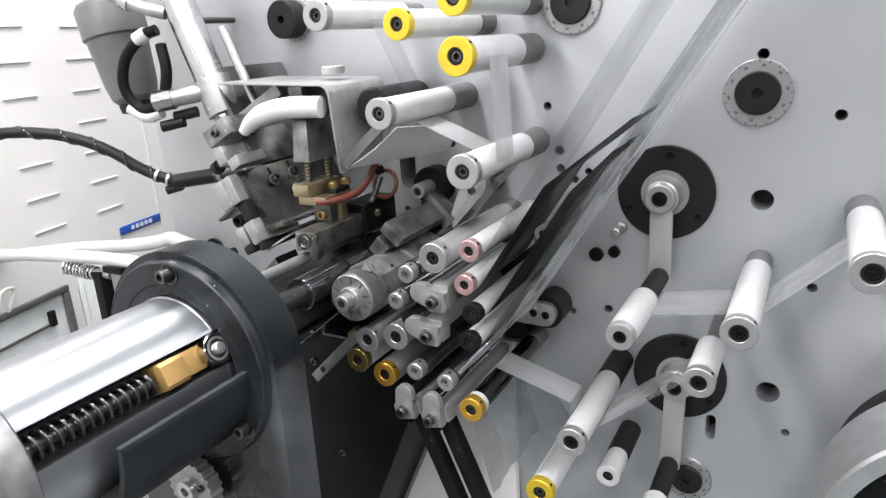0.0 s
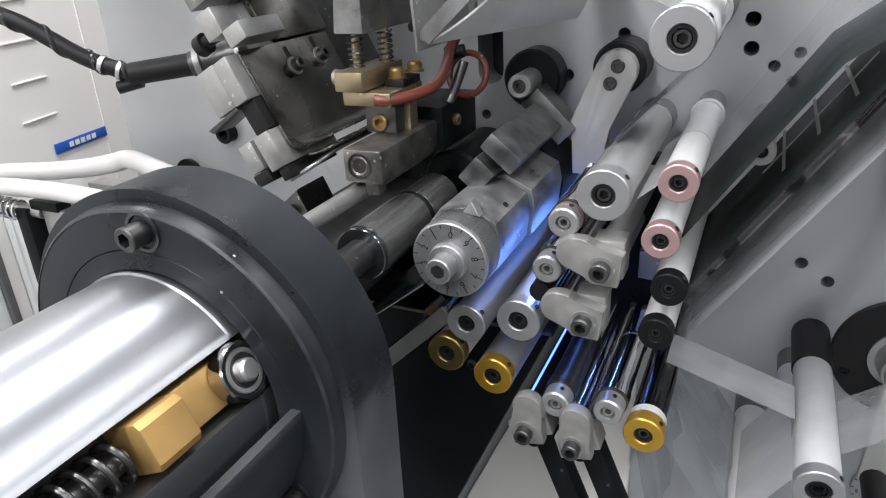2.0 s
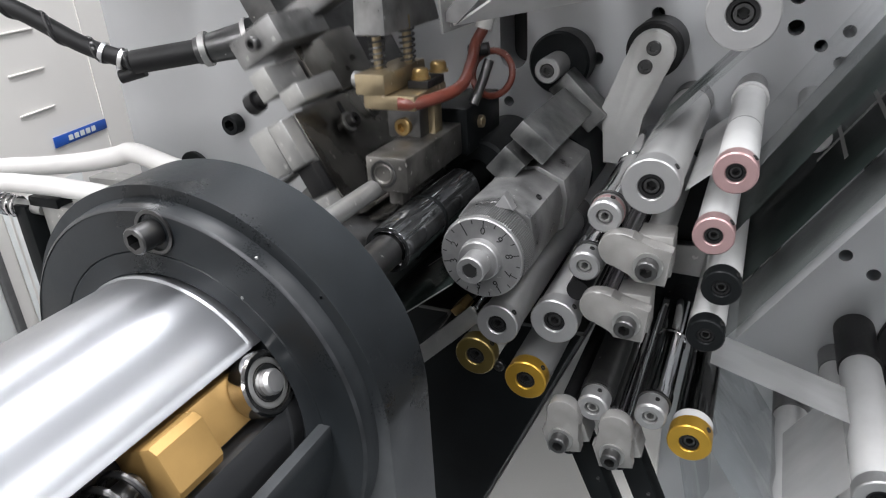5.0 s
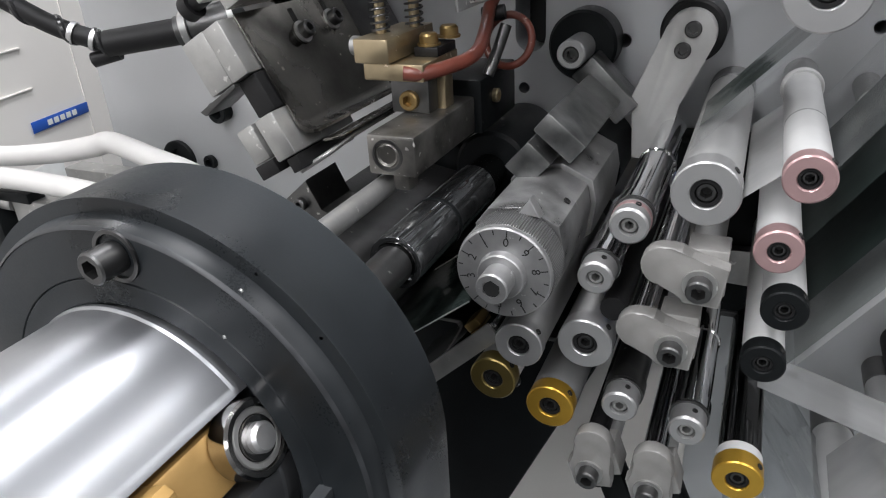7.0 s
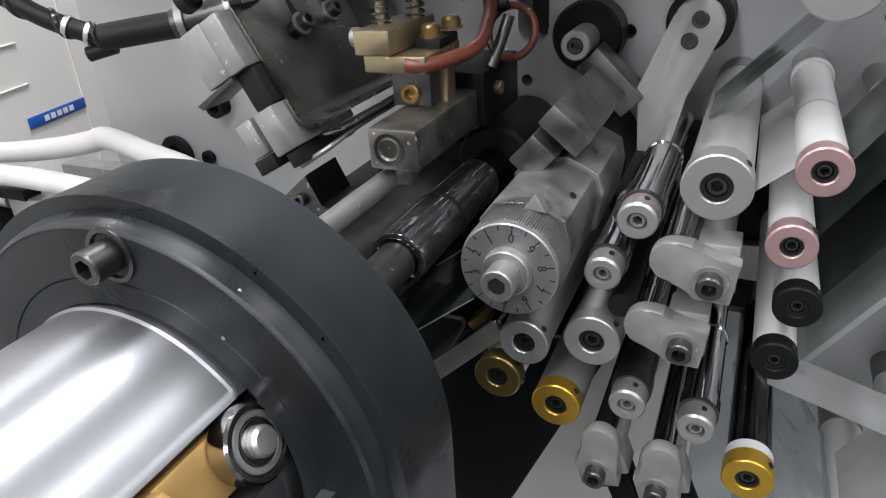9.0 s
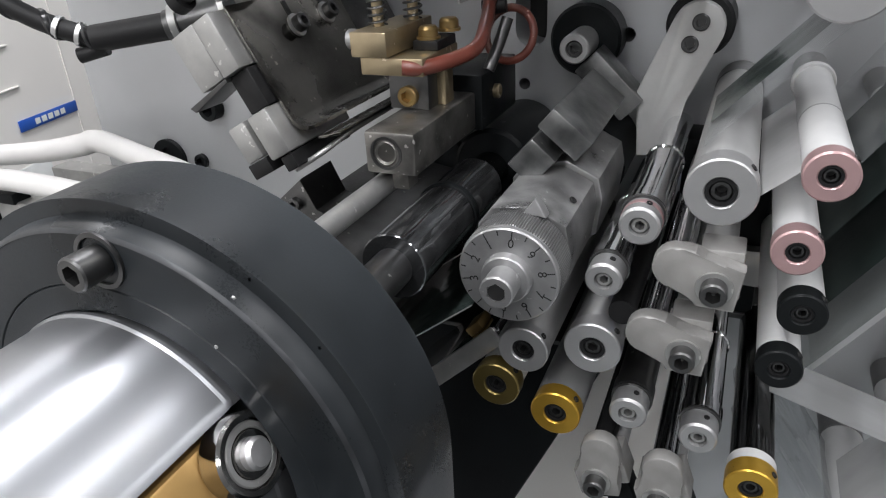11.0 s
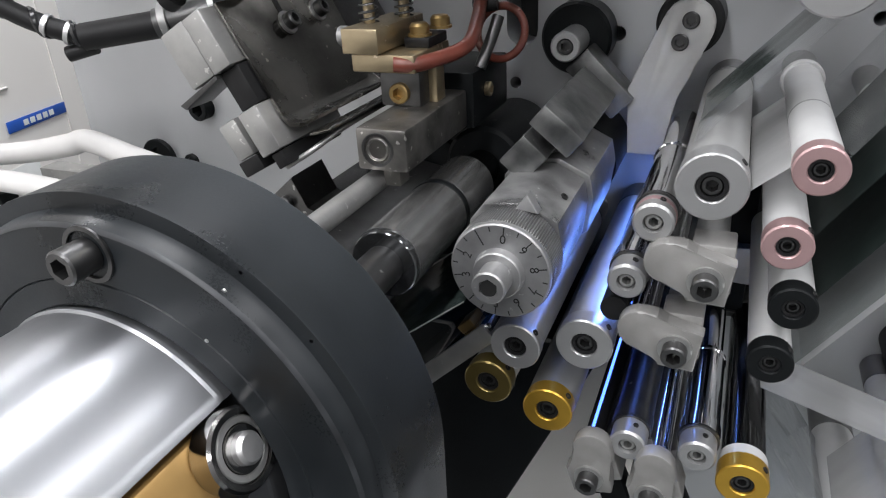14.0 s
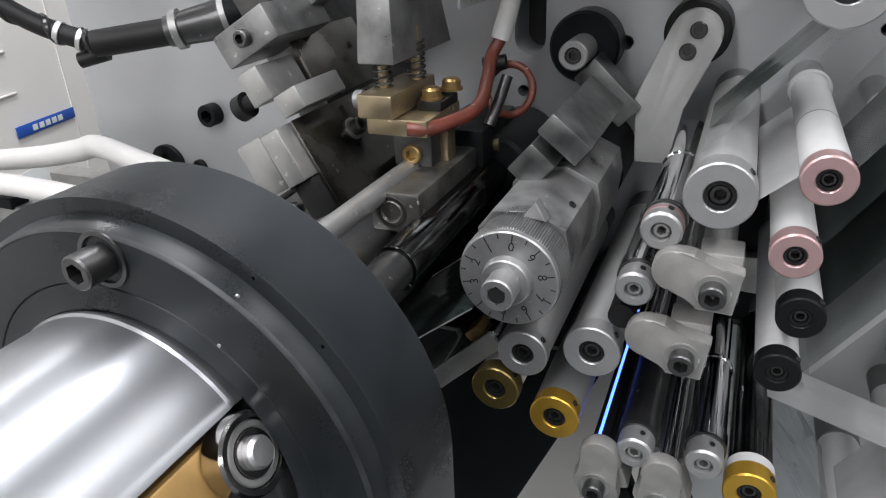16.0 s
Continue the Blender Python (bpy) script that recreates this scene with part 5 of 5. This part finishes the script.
web("clear_web", [(0.109, 1.101), (0.150, 1.040)], -0.150, -0.040, M_CRUMPLE, "clear crumpled film below the gold capped roller", wave=0.006)
web("clear_web", [(0.094, 1.103), (0.112, 1.020)], -0.150, -0.040, M_CRUMPLE, "clear crumpled film hanging from the gold roller", wave=0.008)
needle_web = web("clear_web", [(-0.0135, 1.1845), (-0.0850, 1.1290)], -0.180, -0.064, M_FILMD, "dark film strip from the dial roller to the needle")
# glint along both film edges, made as thin pale bars
for ey in (-0.180, -0.064):
    part("edge", tube([(-0.0135, ey, 1.1846), (-0.0850, ey, 1.1291)], 0.00035, 8, 1), M_ALU, needle_web, "thin bright bar standing in for the glint on the film edge")
gp = thing("guide_plate", pose(-0.040, 0, 1.1320, 0, -44, 0), "polished steel guide plate with a brass stud under the film", "guide plate")
part("plate", box(-0.038, 0.040, -0.156, -0.108, -0.0020, 0.0010, 0.0006), M_CHROME, gp)
part("edge_bar", box(-0.040, 0.038, -0.1585, -0.1562, -0.0075, 0.0020, 0.0006), M_ALUD, gp)
part("stud", box(0.020, 0.029, -0.150, -0.138, 0.0012, 0.0060, 0.0008), M_BRASSB, gp)
screw(gp, (-0.022, -0.1586, -0.003), (0, -1, 0), 0.0030, 0.0025, M_STEEL, True)

bk = thing("guide_tongue", pose(0, 0, 0), "white curved plastic guide tongue beside the cover", "guide tongue")


def bent_sheet(a, b, c, d, bulge, thick):
    """A sheet between four corners, arched outwards, with real thickness."""
    bm = bmesh.new()
    a, b, c, d = (Vector(p) for p in (a, b, c, d))
    nrm = (b - a).cross(d - a).normalized()
    n = 12
    grids = []
    for off in (0.0, thick):
        grids.append([[bm.verts.new((a.lerp(b, i / n)).lerp(d.lerp(c, i / n), j / n) + nrm * (bulge * math.sin(math.pi * j / n) + off)) for j in range(n + 1)] for i in range(n + 1)])
    for g in grids:
        for i in range(n):
            for j in range(n):
                bm.faces.new((g[i][j], g[i + 1][j], g[i + 1][j + 1], g[i][j + 1]))
    g, h = grids
    rim = [(i, 0) for i in range(n)] + [(n, j) for j in range(n)] + [(i, n) for i in range(n, 0, -1)] + [(0, j) for j in range(n, 0, -1)]
    for p, q in zip(rim, rim[1:] + rim[:1]):
        bm.faces.new((g[p[0]][p[1]], g[q[0]][q[1]], h[q[0]][q[1]], h[p[0]][p[1]]))
    return bm


part("tongue", bent_sheet((-0.033, -0.12, 1.299), (0.028, -0.04, 1.304), (0.037, -0.04, 1.329), (0.010, -0.10, 1.333), 0.003, 0.0015), M_ROLL, bk)
part("dark_strip", bent_sheet((-0.040, -0.121, 1.301), (-0.030, -0.121, 1.299), (0.008, -0.108, 1.336), (-0.004, -0.108, 1.338), 0.001, 0.001), M_STEEL, bk)

# ---- blue glow: half-glowing bars that turn in added troughs ----
# first bar: a clip shaft's blue reflection; second: the hidden blue lamp
GLOW_AT = [(0.0392, 1.1075, -0.163, -0.050, -25, 372, 10), (0.0440, 1.1810, -0.158, -0.020, -128, 402, 40)]
GLOW_BARS = []
for lx, lz, ya, yb, on, lip, wide in GLOW_AT:
    # trough added to cover the glow when turned away
    tr_ = thing("glow_trough", pose(lx, 0, lz, 0, on, 0), "black trough added to hide a blue glow bar", "lamp trough", "lamp troughs")
    arc = [radians(a) for a in range(168, lip + 1, 6)]
    part("trough", prism([(0.0054 * math.cos(a), 0.0054 * math.sin(a)) for a in arc] + [(0.0046 * math.cos(a), 0.0046 * math.sin(a)) for a in reversed(arc)], ya - 0.002, yb, 0), M_BLACKM, tr_)
    part("end_plate", lathe([(ya - 0.003, 0.0054), (ya - 0.0015, 0.0054)], 24), M_BLACKM, tr_)
    glow_ob = thing("blue_glow_bar", pose(lx, 0, lz), "slim added bar glowing blue for a hidden lamp or its shaft reflection", "lamp", "inspection lamps")
    part("tube", lathe([(ya, 0.0040), (yb, 0.0040)], 24), M_BLACKM, glow_ob)
    strip = [(0.0043 * math.cos(radians(a)), 0.0043 * math.sin(radians(a))) for a in range(90 - wide, 91 + wide, 4)]
    strip += [(0.0039 * math.cos(radians(a)), 0.0039 * math.sin(radians(a))) for a in range(90 + wide, 89 - wide, -4)]
    part("glow_strip", prism(strip, ya + 0.004, yb - 0.004, 0), M_GLOW if wide > 20 else M_BLUE_GLINT, glow_ob, "glowing blue strip")
    GLOW_BARS.append(glow_ob)


# ---- what moves ----
def motions():
    # turret: half a turn, with a rest on the way
    def rows(t0):
        return [(t0, 0), (t0 + 0.1, 22), (t0 + 0.2, 60), (t0 + 0.3, 104), (t0 + 0.4, 128), (t0 + 0.5, 133), (t0 + 0.6, 155), (t0 + 0.7, 179), (t0 + 0.75, 180)]
    keys = [(0.0, 0)] + rows(3.07) + [(9.0, 180)] + [(t, 180 + a) for t, a in rows(15.0)] + [(16.0, 360)]
    walk(TURRET, [(t, pose(AX, 0, AZ, 0, -a, 0)) for t, a in keys])
    # pusher blocks draw back while the turret turns
    for k, b in enumerate(PUSHERS):
        rest = b.matrix_basis.copy()
        def at(s):
            return pose(0, -s, 0) @ rest
        walk(b, [(0.0, at(0)), (3.07, at(0)), (3.3, at(0.022)), (3.6, at(0.022)), (3.8, at(0)), (15.0, at(0)), (15.2, at(0.022)), (15.5, at(0.022)), (15.7, at(0)), (16.0, at(0))])
    # finished windings slide along the needles: pushed on while winding, drawn off after the turn
    back = pose(0, 0.128, 0)
    for (wind, wrap), wind_on, wrap_on in zip(ROLLS, (None, (9.35, 11.1)), ((1.05, 1.25), (13.05, 13.25))):
        for ob, on in ((wind, wind_on), (wrap, wrap_on)):
            seat = ob.matrix_basis.copy()
            stowed = back @ seat
            keys = [(0.0, seat)] if on is None else [(0.0, stowed), (on[0], stowed), (on[1], seat)]
            if wrap_on[0] < 5:
                keys += [(4.5, seat), (6.0, stowed)]
            walk(ob, keys + [(16.0, keys[-1][1] if wrap_on[0] > 5 else stowed)])
    # welding head
    up, low = pose(0, 0, 0), pose(0, 0, -0.0255)
    walk(HEAD, [(0.0, up), (3.99, up), (4.06, low), (4.7, low), (5.2, up), (15.87, up), (15.95, low), (16.0, low)])
    # the ram presses its springs together
    r0, r1 = pose(0, 0, 0), pose(0, 0, -0.0075)
    walk(RAM, [(0.0, r0), (3.99, r0), (4.07, r1), (4.7, r1), (5.1, r0), (15.87, r0), (15.96, r1), (16.0, r1)])
    # carriage along the slope
    c0, c1 = SLOPE, SLOPE @ pose(0, 0, -0.0545)
    walk(CAR, [(0.0, c0), (3.70, c0), (3.88, c1), (4.9, c1), (5.3, c0), (15.62, c0), (15.78, c1), (16.0, c1)])
    # nip rollers
    shift = [(0.0080, 0.0005), (0.0120, -0.0005), (0.0045, -0.0185), (0.0040, -0.0110)]
    for t, (dx, dz) in zip(NIP, shift):
        a = t.matrix_basis.copy()
        b = pose(dx, 0, dz) @ a
        walk(t, [(0.0, a), (1.12, a), (1.34, b), (4.9, b), (5.5, a), (13.1, a), (13.28, b), (16.0, b)])
    # gripper swings a little
    g0 = GRIP.matrix_basis.copy()
    g1 = pose(0.004, 0, 0) @ g0 @ pose(0, 0, 0, 0, 36, 0)
    walk(GRIP, [(0.0, g0), (3.0, g0), (3.15, g1), (3.78, g1), (3.95, g0), (14.88, g0), (15.02, g1), (15.62, g1), (15.78, g0), (16.0, g0)])
    # glow bars turn their bright side out, or down into the trough
    for ob, (lx, lz, ya, yb, on, lip, wide) in zip(GLOW_BARS, GLOW_AT):
        def lamp(t, a):
            return (t, pose(lx, 0, lz, 0, a, 0))
        turns = [lamp(0.0, on + 180)]
        for t0, t1 in ((1.28, 2.93), (3.98, 4.6), (13.13, 14.82), (15.86, 16.3)) if wide < 20 else ((1.28, 2.93), (13.13, 14.82)):
            turns += [lamp(t0, on + 180), lamp(t0 + 0.035, on + 120), lamp(t0 + 0.07, on + 60), lamp(t0 + 0.1, on)]
            turns += [lamp(t1, on), lamp(t1 + 0.035, on + 60), lamp(t1 + 0.07, on + 120), lamp(t1 + 0.1, on + 180)] if t1 < 16 else [lamp(16.0, on)]
        if turns[-1][0] < 16:
            turns.append((16.0, turns[-1][1]))
        walk(ob, turns)


motions()
